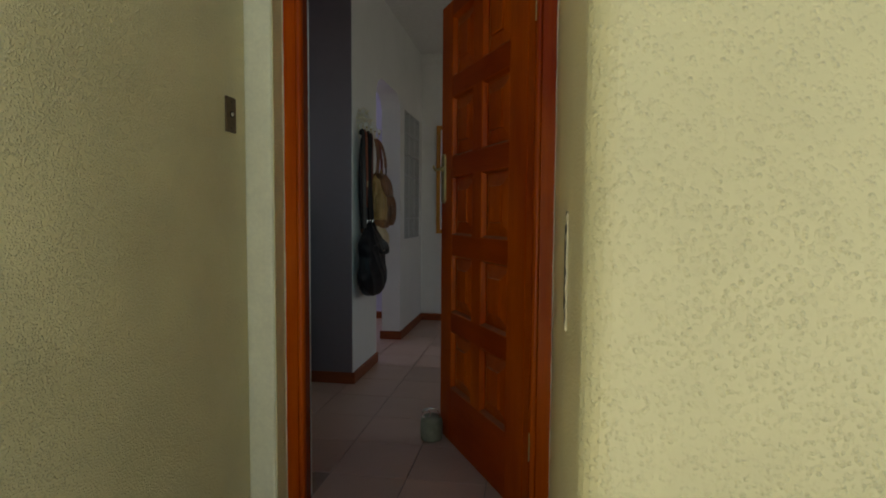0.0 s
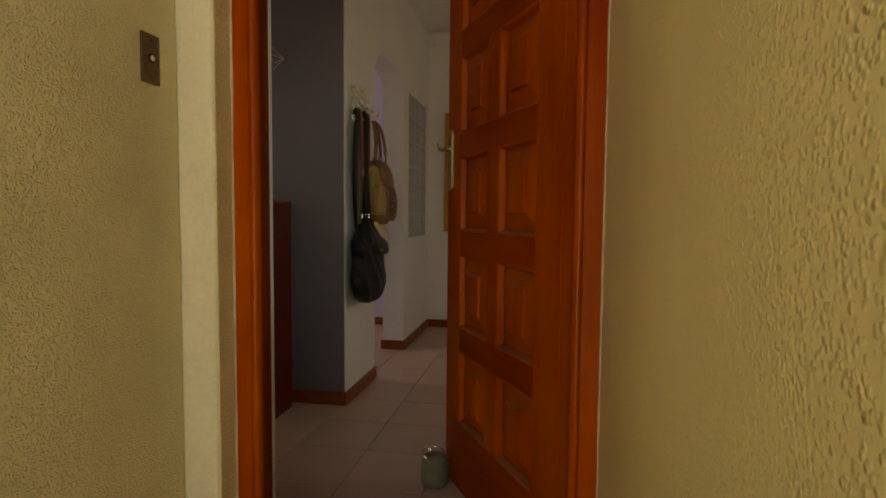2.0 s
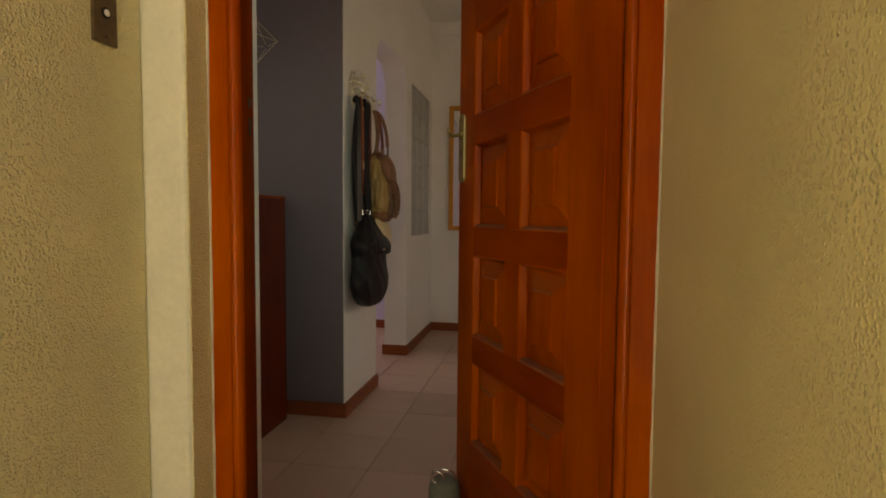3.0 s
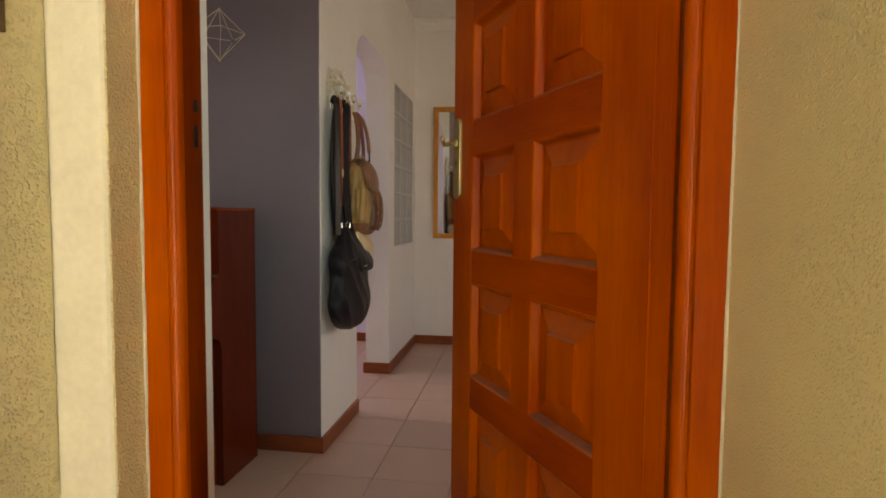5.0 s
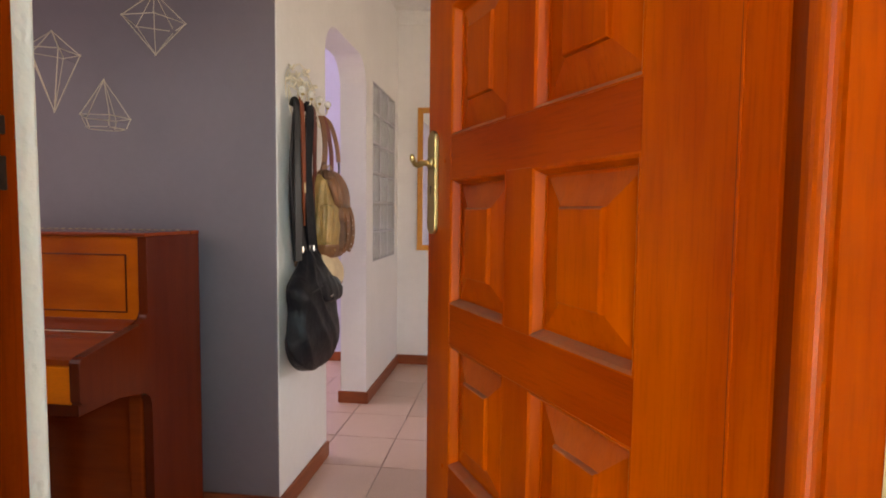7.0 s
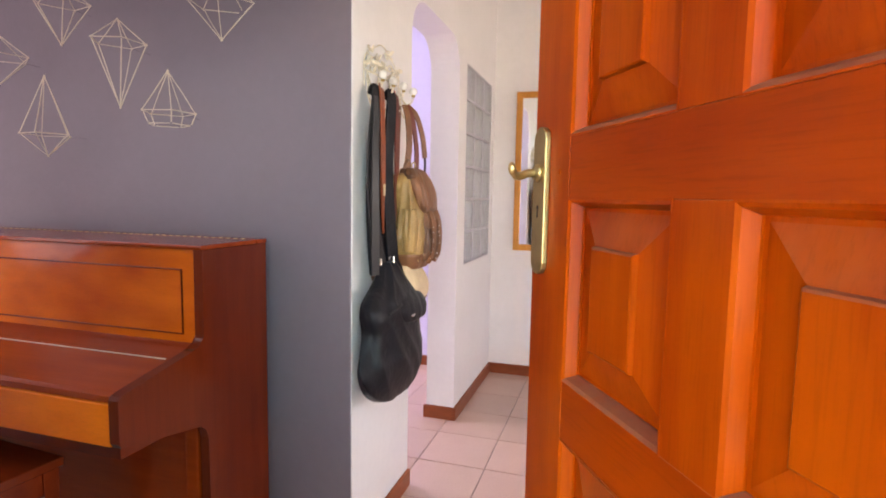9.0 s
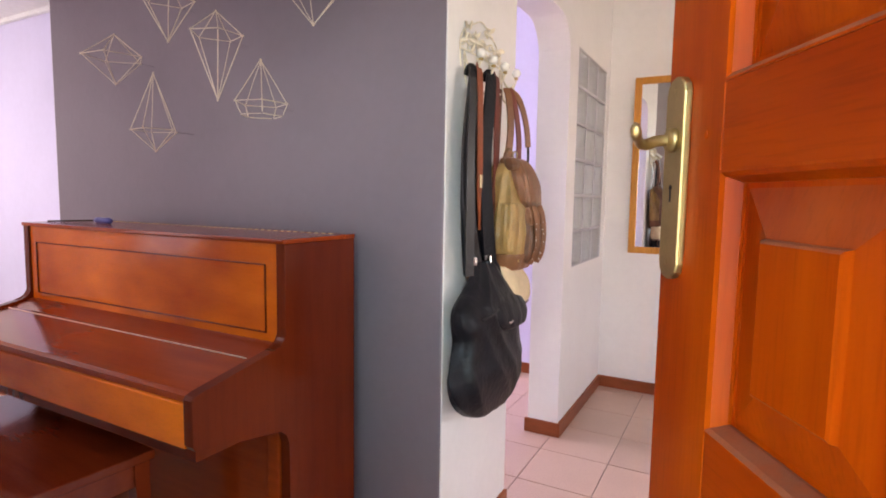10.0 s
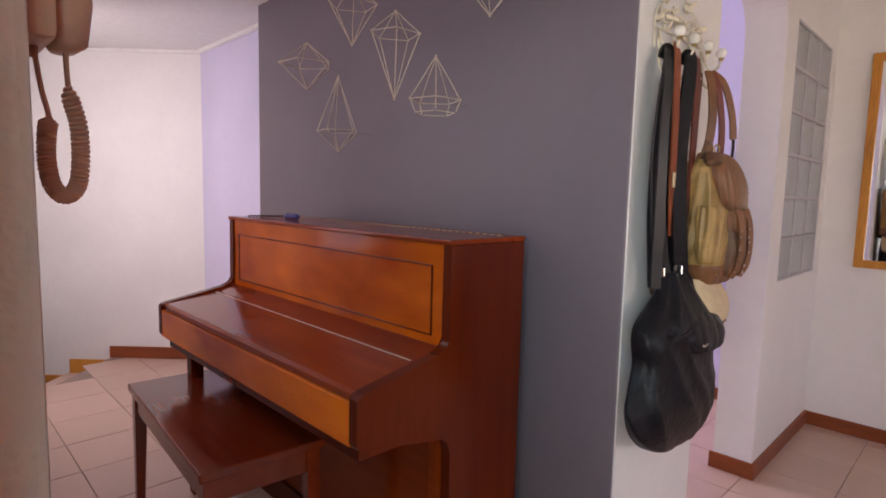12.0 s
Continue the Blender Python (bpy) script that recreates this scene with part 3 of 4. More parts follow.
def wall_with_window(y0, y1, w0, w1, s0, s1, x0, x1):
    bm = box(x0, x1, y0, w0, -0.2, H_WALL)
    box(x0, x1, w1, y1, -0.2, H_WALL, 0, bm)
    box(x0, x1, w0, w1, -0.2, s0, 0, bm)
    box(x0, x1, w0, w1, s1, H_WALL, 0, bm)
    return bm


structure("wall_east", wall_with_window(YI, YE, 3.8, 5.4, 0.85, 2.15, 2.45, 2.6), M_WHITE, "unseen white wall with an assumed window")

# the slanting wall beside the stairs, which lead down along it
SU, SV = Vector((-0.700, -0.714, 0)), Vector((0.714, -0.700, 0))     # down the stairs, and across them
S0 = Vector((-4.92, 3.99, 0))                                       # top of the stairs at the wall


def slanted(u0, u1, v0, v1, z0, z1, bevel=0.0):
    bm = box(u0, u1, v0, v1, z0, z1, bevel)
    for v in bm.verts:
        v.co = S0 + SU * v.co.x + SV * v.co.y + Vector((0, 0, v.co.z))
    return bm


structure("wall_stairs", slanted(-0.73, 2.6, -0.15, 0.0, -1.4, 2.3), M_WHITE, "bright white slanting wall beside the stairs")
structure("wall_stairs_far", box(-6.8, -6.65, 2.72, 4.6, -1.4, 2.3), M_WHITE, "white wall at the foot of the stairs")
for i in range(5):
    structure("stair_tread", slanted(0.30 * i, 0.30 * (i + 1) + 0.02, 0.0, 1.6, -1.4, -0.125 * (i + 1), 0.006), M_TILE, "tiled stair tread leading down")
structure("floor", prism([(2.6, YI - 0.2), (2.6, YE), (-4.7, YE), (-4.7, 4.25), (-4.92, 3.99), (-4.92 + 0.714 * 1.4, 3.99 - 0.7 * 1.4), (-3.8, YI - 0.02)], "z", -0.3, -0.005), M_GROUT, "floor bed and dark joints under the tiles")
structure("ceiling_hall", box(-3.1, 2.6, YI - 0.1, YE, H_WALL, H_WALL + 0.12), M_CEIL, "white hall ceiling")
structure("ceiling_lounge", box(-4.7, -3.1, YG + T_IN, YE, H_WALL, H_WALL + 0.12), M_CEIL, "white ceiling of the side room")
structure("ceiling_stairs", box(-6.8, -3.1, 2.72, YG + T_IN, 2.21, 2.3), M_CEIL, "low white ceiling over the stairs")
structure("wall_bulkhead", box(-3.1, -3.0, YI, YG, 2.21, H_WALL, 0.004), M_CEIL, "white bulkhead above the stair landing")
structure("cornice_end", prism([(YE, 2.665), (YE - 0.012, 2.665), (YE - 0.02, 2.68), (YE - 0.05, 2.72), (YE - 0.07, 2.735), (YE - 0.07, 2.75), (YE, 2.75)], "x", XW, 2.45), M_CEIL, "white cornice along the end wall")
structure("cornice_stairs", box(-4.45, -3.225, YG + T_IN - 0.03, YG + T_IN - 0.004, 2.185, 2.21, 0.006), M_CEIL, "white cornice strip")
structure("cornice_landing", slanted(-0.685, 2.4, 0.0, 0.022, 2.185, 2.21, 0.006), M_CEIL, "white cornice strip")


def skirting(name, x0, x1, y0, y1, h=0.075):
    structure(name, box(x0, x1, y0, y1, 0, h, 0.004), M_SKIRT, "red-brown wooden skirting board")


BT = 0.015
skirting("baseboard_grey", -3.225, XW + BT, YG - BT, YG)
skirting("baseboard_pillar", XW, XW + BT, YG, ARCH0)
skirting("baseboard_hall", XW, XW + BT, ARCH1 - BT, YE - BT)
skirting("baseboard_jamb", XW - T_IN - BT, XW, ARCH1 - BT, ARCH1)
skirting("baseboard_end", XW, 2.45, YE - BT, YE)
skirting("baseboard_lounge", -4.5, XW - T_IN, YE - BT, YE)
skirting("baseboard_set_back", -4.45, -3.225, YG + T_IN - 0.004 - BT, YG + T_IN - 0.004, 0.085)
structure("baseboard_stairs", slanted(-0.685, 0.0, 0.0, BT, 0.0, 0.085, 0.004), M_SKIRT, "red-brown wooden skirting board")
for i in range(5):
    # Same timber as the other skirting; the window's light is in this paler colour.
    structure("baseboard_tread", slanted(0.30 * i, 0.30 * (i + 1), 0.0, BT, -0.125 * (i + 1), -0.125 * (i + 1) + 0.105, 0.004), M_PINE, "skirting stepping down the stairs, window light put into its colour")

# glass blocks set in the hall wall
gb = thing("glass_block_window", (XW, GB_Y0, GB_Z0), "panel of wavy clear glass blocks in mortar", "glass blocks")
cols, rows = 3, 6
bw, bh = (GB_Y1 - GB_Y0) / cols, (GB_Z1 - GB_Z0) / rows
grid = bmesh.new()
for i in range(cols + 1):
    box(-T_IN + 0.008, -0.005, i * bw - 0.007, i * bw + 0.007, -0.006, rows * bh + 0.006, 0, grid)
for k in range(rows + 1):
    for i in range(cols):
        box(-T_IN + 0.008, -0.005, i * bw + 0.007, (i + 1) * bw - 0.007, k * bh - 0.007, k * bh + 0.007, 0, grid)
part("mortar", grid, M_MORTAR, gb, "white mortar joints")
block = None
for i in range(cols):
    for k in range(rows):
        if block is None:
            ob = part("glass_block", box(-0.074, 0.074, 0.007, bw - 0.007, 0.007, bh - 0.007, 0.010), M_GLASSBLOCK, gb)
            block = ob.data
        else:
            ob = new("glass_block", block)
            ob.parent = gb
        ob.location = (-T_IN / 2, i * bw, k * bh)

# ---- mirror ----
MX0, MX1, MZ0, MZ1 = -0.945, -0.345, 0.92, 2.03
mir = thing("wall_mirror", (MX0, YE, MZ0), "tall mirror in a plain orange pine frame", "mirror")
mw, mh, fw = MX1 - MX0, MZ1 - MZ0, 0.042
part("glass", box(fw - 0.004, mw - fw + 0.004, -0.010, -0.006, fw - 0.004, mh - fw + 0.004), M_MIRROR, mir, "clear mirror glass")
part("frame_side", box(0, fw, -0.022, -0.001, 0, mh, 0.003), M_PINE, mir)
part("frame_side", box(mw - fw, mw, -0.022, -0.001, 0, mh, 0.003), M_PINE, mir)
part("frame_rail", box(fw, mw - fw, -0.0215, -0.001, 0, fw, 0.003), M_PINE, mir)
part("frame_rail", box(fw, mw - fw, -0.0215, -0.001, mh - fw, mh, 0.003), M_PINE, mir)


# ---- piano ----
def piano():
    x0, x1 = -2.730, -1.385
    p = thing("upright_piano", (x0, 4.265, 0), "glossy red-brown upright piano against the grey wall", "piano")
    w = x1 - x0
    d = lambda y: y - 4.265      # depth from the back
    top, fy, ly = 1.126, 3.952, 3.659
    side = [(d(4.255), 0.0), (d(4.255), top), (d(fy), top), (d(fy), 0.880)]
    for k in range(1, 7):
        a = math.pi / 2 * k / 6
        side.append((d(fy) - 0.045 * (1 - math.cos(a)), 0.880 - 0.035 * math.sin(a)))
    side += [(d(ly + 0.02), 0.801), (d(ly + 0.006), 0.797), (d(ly), 0.788), (d(ly), 0.680), (d(ly + 0.008), 0.668), (d(ly + 0.05), 0.660), (d(3.93), 0.62), (d(3.955), 0.60), (d(3.965), 0.57), (d(3.965), 0.0)]
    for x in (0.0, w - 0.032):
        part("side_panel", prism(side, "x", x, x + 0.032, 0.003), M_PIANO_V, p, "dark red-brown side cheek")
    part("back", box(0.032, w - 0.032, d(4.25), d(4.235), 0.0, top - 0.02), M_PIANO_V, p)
    lid = part("top_lid", box(0.0, w, d(fy - 0.006), d(4.20), top, top + 0.014, 0.004), M_PIANO, p)
    part("rear_lid", box(0.0, w, d(4.208), d(4.258), top, top + 0.014, 0.003), M_PIANO, p)
    for i in range(44):
        x = 0.03 + i * (w - 0.06) / 44
        part("hinge_knuckle", box(x, x + 0.012, d(4.200), d(4.207), top + 0.012, top + 0.0155, 0.001), M_BRASS, lid)
    # front panel with an incised frame line round a figured field
    q0, q1, z0, z1 = 0.075, w - 0.078, 0.874, 1.068
    fr = bmesh.new()
    box(0.032, w - 0.032, d(fy + 0.008), d(fy + 0.026), 0.848, top - 0.001, 0.001, fr)
    part("front_panel", fr, M_PIANO_FIG, p, "figured glossy veneer panel")
    line = bmesh.new()
    for a0, a1, b0, b1 in ((q0, q1, z0, z0 + 0.004), (q0, q1, z1 - 0.004, z1), (q0, q0 + 0.004, z0 + 0.004, z1 - 0.004), (q1 - 0.004, q1, z0 + 0.004, z1 - 0.004)):
        box(a0, a1, d(fy + 0.0035), d(fy + 0.012), b0, b1, 0.0015, line)
    part("panel_moulding", line, M_PIANO_V, p, "thin dark moulding")
    # fallboard: slopes from the panel to the lip, with a thin bright joint
    fall = [(d(fy + 0.006), 0.852), (d(fy + 0.006), 0.838), (d(3.69), 0.780), (d(ly + 0.010), 0.777), (d(ly + 0.010), 0.793), (d(ly + 0.022), 0.799), (d(3.885), 0.829)]
    part("fallboard", prism(fall, "x", 0.032, w - 0.032, 0.002), M_PIANO, p, "closed glossy key lid")
    hinge = box(0.05, w - 0.06, d(3.868), d(3.871), 0.8250, 0.8285)
    part("lid_hinge", hinge, M_GOLD, p, "thin brass hinge line")
    part("key_slip", box(0.032, w - 0.032, d(ly + 0.002), d(ly + 0.03), 0.668, 0.775, 0.004), M_PIANO_FIG, p, "orange-brown front rail")
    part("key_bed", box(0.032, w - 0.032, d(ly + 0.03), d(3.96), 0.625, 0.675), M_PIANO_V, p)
    part("lower_panel", box(0.032, w - 0.032, d(3.985), d(4.0), 0.10, 0.625, 0.002), M_PIANO, p, "plain lower panel")
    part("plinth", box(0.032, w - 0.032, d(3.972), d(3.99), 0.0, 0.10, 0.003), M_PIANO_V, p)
    # lower pilasters with a small notch at their heads
    for x in (0.036, w - 0.086):
        part("pilaster", box(x, x + 0.05, d(3.958), d(3.99), 0.0, 0.595, 0.008), M_PIANO, p)
    for x in (0.004,):
        part("leg", box(x + 0.05, x + 0.10, d(ly + 0.085), d(ly + 0.135), 0.0, 0.63, 0.005), M_PIANO_V, p)
    for k, x in enumerate((-0.07, 0.0, 0.07)):
        pd = smooth_path([(w / 2 + x, d(3.985), 0.055), (w / 2 + x, d(3.93), 0.06), (w / 2 + x, d(3.87), 0.045)], 5)
        part("pedal", tube(pd, [0.009 + 0.0009 * i for i in range(len(pd))], 10, None, False, 1.3), M_BRASS, p, "brass pedal", True)
    return p


piano()


def bench():
    x0, x1, y0, y1, top = -2.712, -1.831, 3.536, 3.908, 0.50
    b = thing("piano_bench", (x0, y0, 0), "dark red-brown wooden piano bench with a polished top", "bench", "", -3.9)
    w, l = x1 - x0, y1 - y0
    part("seat", box(0, w, 0, l, top - 0.028, top, 0.006, None, 3), M_BENCH, b, "polished dark wooden top")
    part("apron", box(0.03, w - 0.03, 0.018, 0.036, top - 0.10, top - 0.028, 0.002), M_BENCH, b)
    part("apron", box(0.03, w - 0.03, l - 0.036, l - 0.018, top - 0.10, top - 0.028, 0.002), M_BENCH, b)
    part("apron", box(0.018, 0.036, 0.036, l - 0.036, top - 0.10, top - 0.028, 0.002), M_BENCH, b)
    part("apron", box(w - 0.036, w - 0.018, 0.036, l - 0.036, top - 0.10, top - 0.028, 0.002), M_BENCH, b)
    for x in (0.012, w - 0.012):
        for y in (0.012, l - 0.012):
            sx, sy = (1 if x < w / 2 else -1), (1 if y < l / 2 else -1)
            bm = bmesh.new()
            rings = []
            for z, s in ((0.0, 0.028), (top - 0.12, 0.042), (top - 0.029, 0.044)):
                rings.append([bm.verts.new((x + sx * u * s, y + sy * v * s, z)) for u, v in ((0, 0), (1, 0), (1, 1), (0, 1))])
            for a, c in zip(rings, rings[1:]):
                for k in range(4):
                    bm.faces.new((a[k], a[(k + 1) % 4], c[(k + 1) % 4], c[k]))
            bm.faces.new(rings[0][::-1])
            bm.faces.new(rings[-1])
            part("leg", bm, M_BENCH, b)
    return b


bench()


# ---- wire ornaments on the grey wall ----
def ornament(x, y, top, ring, bottom, radius, turn, lower=0.0):
    """A five-sided gem of thin rods held on a pin: an apex, a ring of corners, and a point or a smaller ring below."""
    o = thing("wire_ornament", (x, YG, ring), "pale gold wire gem ornament on the grey wall", "ornament", "wire gem ornaments")
    rng = random.Random(int(1000 * top))
    def corners(scale, h):
        return [Vector((radius * scale * math.cos(a), y - YG + radius * scale * math.sin(a), h - ring)) for a in (radians(turn + 72 * k) for k in range(5))]
    apex = Vector((0, y - YG, top - ring))
    rim = corners(1.0, ring)
    rods = [(apex, c) for c in rim] + list(zip(rim, rim[1:] + rim[:1]))
    ends = [apex, *rim]
    if lower:
        low = corners(lower, bottom)
        rods += list(zip(rim, low)) + list(zip(low, low[1:] + low[:1]))
    else:
        tip = Vector((0, y - YG, bottom - ring))
        rods += [(c, tip) for c in rim]
        ends.append(tip)
    for a, b in rods:
        e = (b - a).normalized() * 0.004
        slack = Vector((rng.uniform(-1, 1), rng.uniform(-1, 1), 0)) * 0.0015
        part("rod", tube([a + e + slack, a.lerp(b, 0.5), b - e + slack], rng.uniform(0.0014, 0.0020), 6), M_GOLD, o)
    for c in ends:
        bm = bmesh.new()
        bmesh.ops.create_icosphere(bm, subdivisions=1, radius=rng.uniform(0.0032, 0.0050), matrix=Matrix.Translation(c))
        part("joint", bm, M_GOLD, o)
    back = max(rim, key=lambda c: c.y)
    part("wall_pin", tube([back, Vector((back.x, 0.0, back.z))], 0.0008, 6), M_GREY, o, "thin pin painted like the wall")
    return o


ornament(-1.692, 4.170, 1.686, 1.550, 1.510, 0.083, 30, 0.80)
ornament(-1.895, 4.170, 1.865, 1.789, 1.573, 0.085, 36)
ornament(-2.243, 4.176, 1.697, 1.489, 1.412, 0.081, 10)
ornament(-2.456, 4.165, 1.856, 1.772, 1.670, 0.109, 22)
ornament(-2.161, 4.181, 2.023, 1.946, 1.799, 0.093, 40)
ornament(-1.529, 4.232, 2.013, 1.907, 1.789, 0.109, 15)


# ---- coat hooks and bags on the pillar ----
def hook_rack():
    r = thing("coat_hook_rack", (XW, 4.559, 1.640), "ornate ivory iron coat rack with white porcelain knobs", "coat rack")
    ys = (-0.132, -0.036, 0.064, 0.168)
    part("rail", tube(smooth_path([(0.007, -0.150, 0.02), (0.007, -0.158, 0.09), (0.007, -0.130, 0.135), (0.007, -0.07, 0.165), (0.007, 0.0, 0.190), (0.007, 0.07, 0.165), (0.007, 0.130, 0.135), (0.007, 0.158, 0.09), (0.007, 0.150, 0.02)], 6), 0.0020, 8), M_IVORYWIRE, r, "", True)
    part("cross_bar", tube([(0.007, -0.155, 0.075), (0.007, 0.0, 0.078), (0.007, 0.155, 0.075)], 0.0025, 8), M_IVORYWIRE, r, "", True)
    rng = random.Random(4)
    for i in range(26):
        y = -0.145 + 0.29 * i / 25
        z = 0.085 + 0.105 * (1 - 0.6 * (abs(y) / 0.16) ** 1.6) * rng.random()
        turns = [(0.010 + 0.006 * math.sin(a), y + (0.003 + 0.0018 * a) * math.cos(a + i), z + (0.003 + 0.0018 * a) * math.sin(a + i)) for a in (0.6 * k for k in range(13))]
        part("scroll", tube(turns, 0.0026, 6), M_IVORYWIRE, r, "", True)
        leafy = bmesh.new()
        bmesh.ops.create_icosphere(leafy, subdivisions=2, radius=rng.uniform(0.009, 0.014), matrix=Matrix.Translation((0.013 + 0.008 * rng.random(), y, z)) @ Matrix.Rotation(rng.uniform(0, 3), 4, "X") @ Matrix.Rotation(rng.uniform(-0.8, 0.8), 4, "Z") @ Matrix.Diagonal((0.35, 1.3, 0.6, 1)))
        part("leaf", leafy, M_IVORYWIRE, r)
    for y in ys:
        stem = smooth_path([(0.008, y, 0.070), (0.020, y, 0.030), (0.038, y, 0.006), (0.058, y, 0.014), (0.066, y, 0.034)], 5)
        part("hook", tube(stem, 0.0038, 8), M_IVORYWIRE, r, "", True)
        part("collar", lathe([(0.006, 0.034), (0.008, 0.038), (0.006, 0.043)], 12, None, (0.066, y, 0)), M_BRASS, r)
        knob = bmesh.new()
        bmesh.ops.create_uvsphere(knob, u_segments=16, v_segments=10, radius=0.0155, matrix=Matrix.Translation((0.066, y, 0.056)))
        part("knob", knob, M_PORCELAIN, r, "white porcelain knob", True)
        low = smooth_path([(0.008, y, 0.060), (0.016, y, -0.02), (0.034, y, -0.045), (0.052, y, -0.030)], 5)
        part("hook", tube(low, 0.0036, 8), M_IVORYWIRE, r, "", True)
    return r


hook_rack()


def sack(profile, nu, wrinkle, seed, squash=2.6, folds=2.4, twist=2.0, drop=2.4):
    """A soft bag: slices of (z, y centre, half width, x centre, half thickness), with sharp folds that run down it."""
    bm = bmesh.new()
    rings, levels = [], []
    ends = [profile[0], *profile, profile[-1]]
    for p0, p1, p2, p3 in zip(ends, ends[1:], ends[2:], ends[3:]):
        for k in range(6):
            f = k / 6
            levels.append(tuple(0.5 * (2 * b + (c - a) * f + (2 * a - 5 * b + 4 * c - d) * f * f + (3 * b - a - 3 * c + d) * f ** 3) for a, b, c, d in zip(p0, p1, p2, p3)))
    levels.append(profile[-1])
    for z, yc, hw, xc, ht in levels:
        ring = []
        for k in range(nu):
            t = 2 * math.pi * k / nu
            c, s = math.cos(t), math.sin(t)
            e = 2 / squash
            y = yc + hw * math.copysign(abs(c) ** e, c)
            x = xc + ht * math.copysign(abs(s) ** e, s)
            a = t + twist * z
            n = noise.noise(Vector((folds * math.cos(a) + seed, folds * math.sin(a), drop * z)))
            m = noise.noise(Vector((1.1 * c, 1.1 * s + seed, 7 * z)))
            fold = 0.55 - 2.2 * abs(n) + 0.5 * m
            ring.append(bm.verts.new((x + wrinkle * fold * s, y + wrinkle * fold * c, z + 0.3 * wrinkle * m)))
        rings.append(ring)
    for a, b in zip(rings, rings[1:]):
        for k in range(nu):
            bm.faces.new((a[k], a[(k + 1) % nu], b[(k + 1) % nu], b[k]))
    bm.faces.new(rings[0][::-1])
    bm.faces.new(rings[-1])
    return bm


def black_bag():
    """Slouchy hobo bag, hung by long straps from the first two hooks."""
    b = thing("black_handbag", (XW, 4.472, 0.56), "slouchy black leather handbag hanging by long straps", "bag")
    o = lambda z: z - 0.56
    prof = [(o(0.568), 0.03, 0.060, 0.088, 0.018), (o(0.574), 0.026, 0.115, 0.088, 0.034), (o(0.598), 0.018, 0.180, 0.087, 0.050), (o(0.648), 0.008, 0.232, 0.088, 0.066), (o(0.715), 0.000, 0.250, 0.088, 0.072),
            (o(0.770), 0.002, 0.234, 0.086, 0.064), (o(0.835), 0.008, 0.212, 0.086, 0.062), (o(0.895), 0.008, 0.222, 0.086, 0.062), (o(0.935), 0.010, 0.205, 0.082, 0.054), (o(0.980), 0.020, 0.138, 0.078, 0.042), (o(1.025), 0.024, 0.088, 0.072, 0.028), (o(1.055), 0.024, 0.062, 0.068, 0.016)]
    part("body", sack(prof, 160, 0.013, 3.1, 2.2, 1.7, -2.6, 2.6), M_BLACK, b, "", True)
    seam = smooth_path([(0.150, -0.175, o(0.905)), (0.160, -0.12, o(0.915)), (0.164, -0.09, o(0.925))], 4)
    part("pocket_zip", band(seam, 0.006, 0.004, (1, -0.4, 0)), M_STRAP, b, "zip of a side pocket")
    lip = [(o(0.838), 0.075, 0.060, 0.150, 0.010), (o(0.850), 0.070, 0.100, 0.150, 0.020), (o(0.890), 0.062, 0.135, 0.142, 0.024), (o(0.935), 0.055, 0.120, 0.122, 0.022), (o(0.975), 0.045, 0.085, 0.098, 0.014)]
    part("flap", sack(lip, 60, 0.006, 6.4, 2.2), M_BLACK, b, "drooping open mouth of soft leather", True)
    part("zip", tube(smooth_path([(0.166, -0.012, o(0.872)), (0.170, -0.004, o(0.868)), (0.172, 0.010, o(0.874))], 4), 0.0035, 6), M_CHROME, b, "bright metal zip end")
    for y, x, w in ((-0.075, 0.054, 0.050), (0.030, 0.066, 0.056)):
        strap = smooth_path([(0.074, y * 0.7 + 0.03, o(0.97)), (x + 0.008, y * 0.8 + 0.015, o(1.06)), (x + 0.006, y - 0.012, o(1.18)), (x - 0.002, y - 0.022, o(1.38)), (x, y - 0.002, o(1.56)), (x - 0.004, y + 0.014, o(1.640)), (x - 0.018, y + 0.018, o(1.652)), (x - 0.028, y + 0.016, o(1.630))], 6)
        part("strap", band(strap, w, 0.008, (1, -0.35, 0.1), None, 0.45), M_STRAP if y < 0 else M_BLACK, b, "long black leather strap")
        part("buckle", box(x, x + 0.026, y * 0.8 - 0.016, y * 0.8 - 0.011, o(1.050), o(1.076), 0.002), M_CHROME, b, "square chrome buckle")
    # Added black band that fills the dark gap between the straps.
    web = smooth_path([(0.050, -0.01, o(1.02)), (0.040, -0.022, o(1.2)), (0.036, -0.030, o(1.4)), (0.040, -0.028, o(1.60))], 6)
    part("strap", band(web, 0.125, 0.010, (1, -0.2, 0), None, 0.5), M_BLACK, b, "broad black band filling the gap between the straps")
    grey = smooth_path([(0.070, -0.105, o(1.02)), (0.072, -0.115, o(1.35)), (0.058, -0.085, o(1.62))], 6)
    part("strap", band(grey, 0.030, 0.005, (1, -0.6, 0), None, 0.6), M_STRAP, b)
    tail = smooth_path([(0.110, 0.200, o(0.97)), (0.112, 0.206, o(0.88)), (0.110, 0.204, o(0.75))], 4)
    part("strap_tail", band(tail, 0.016, 0.004, (1, -0.4, 0)), M_BROWN, b, "dark strap end hanging down")
    return b


black_bag()


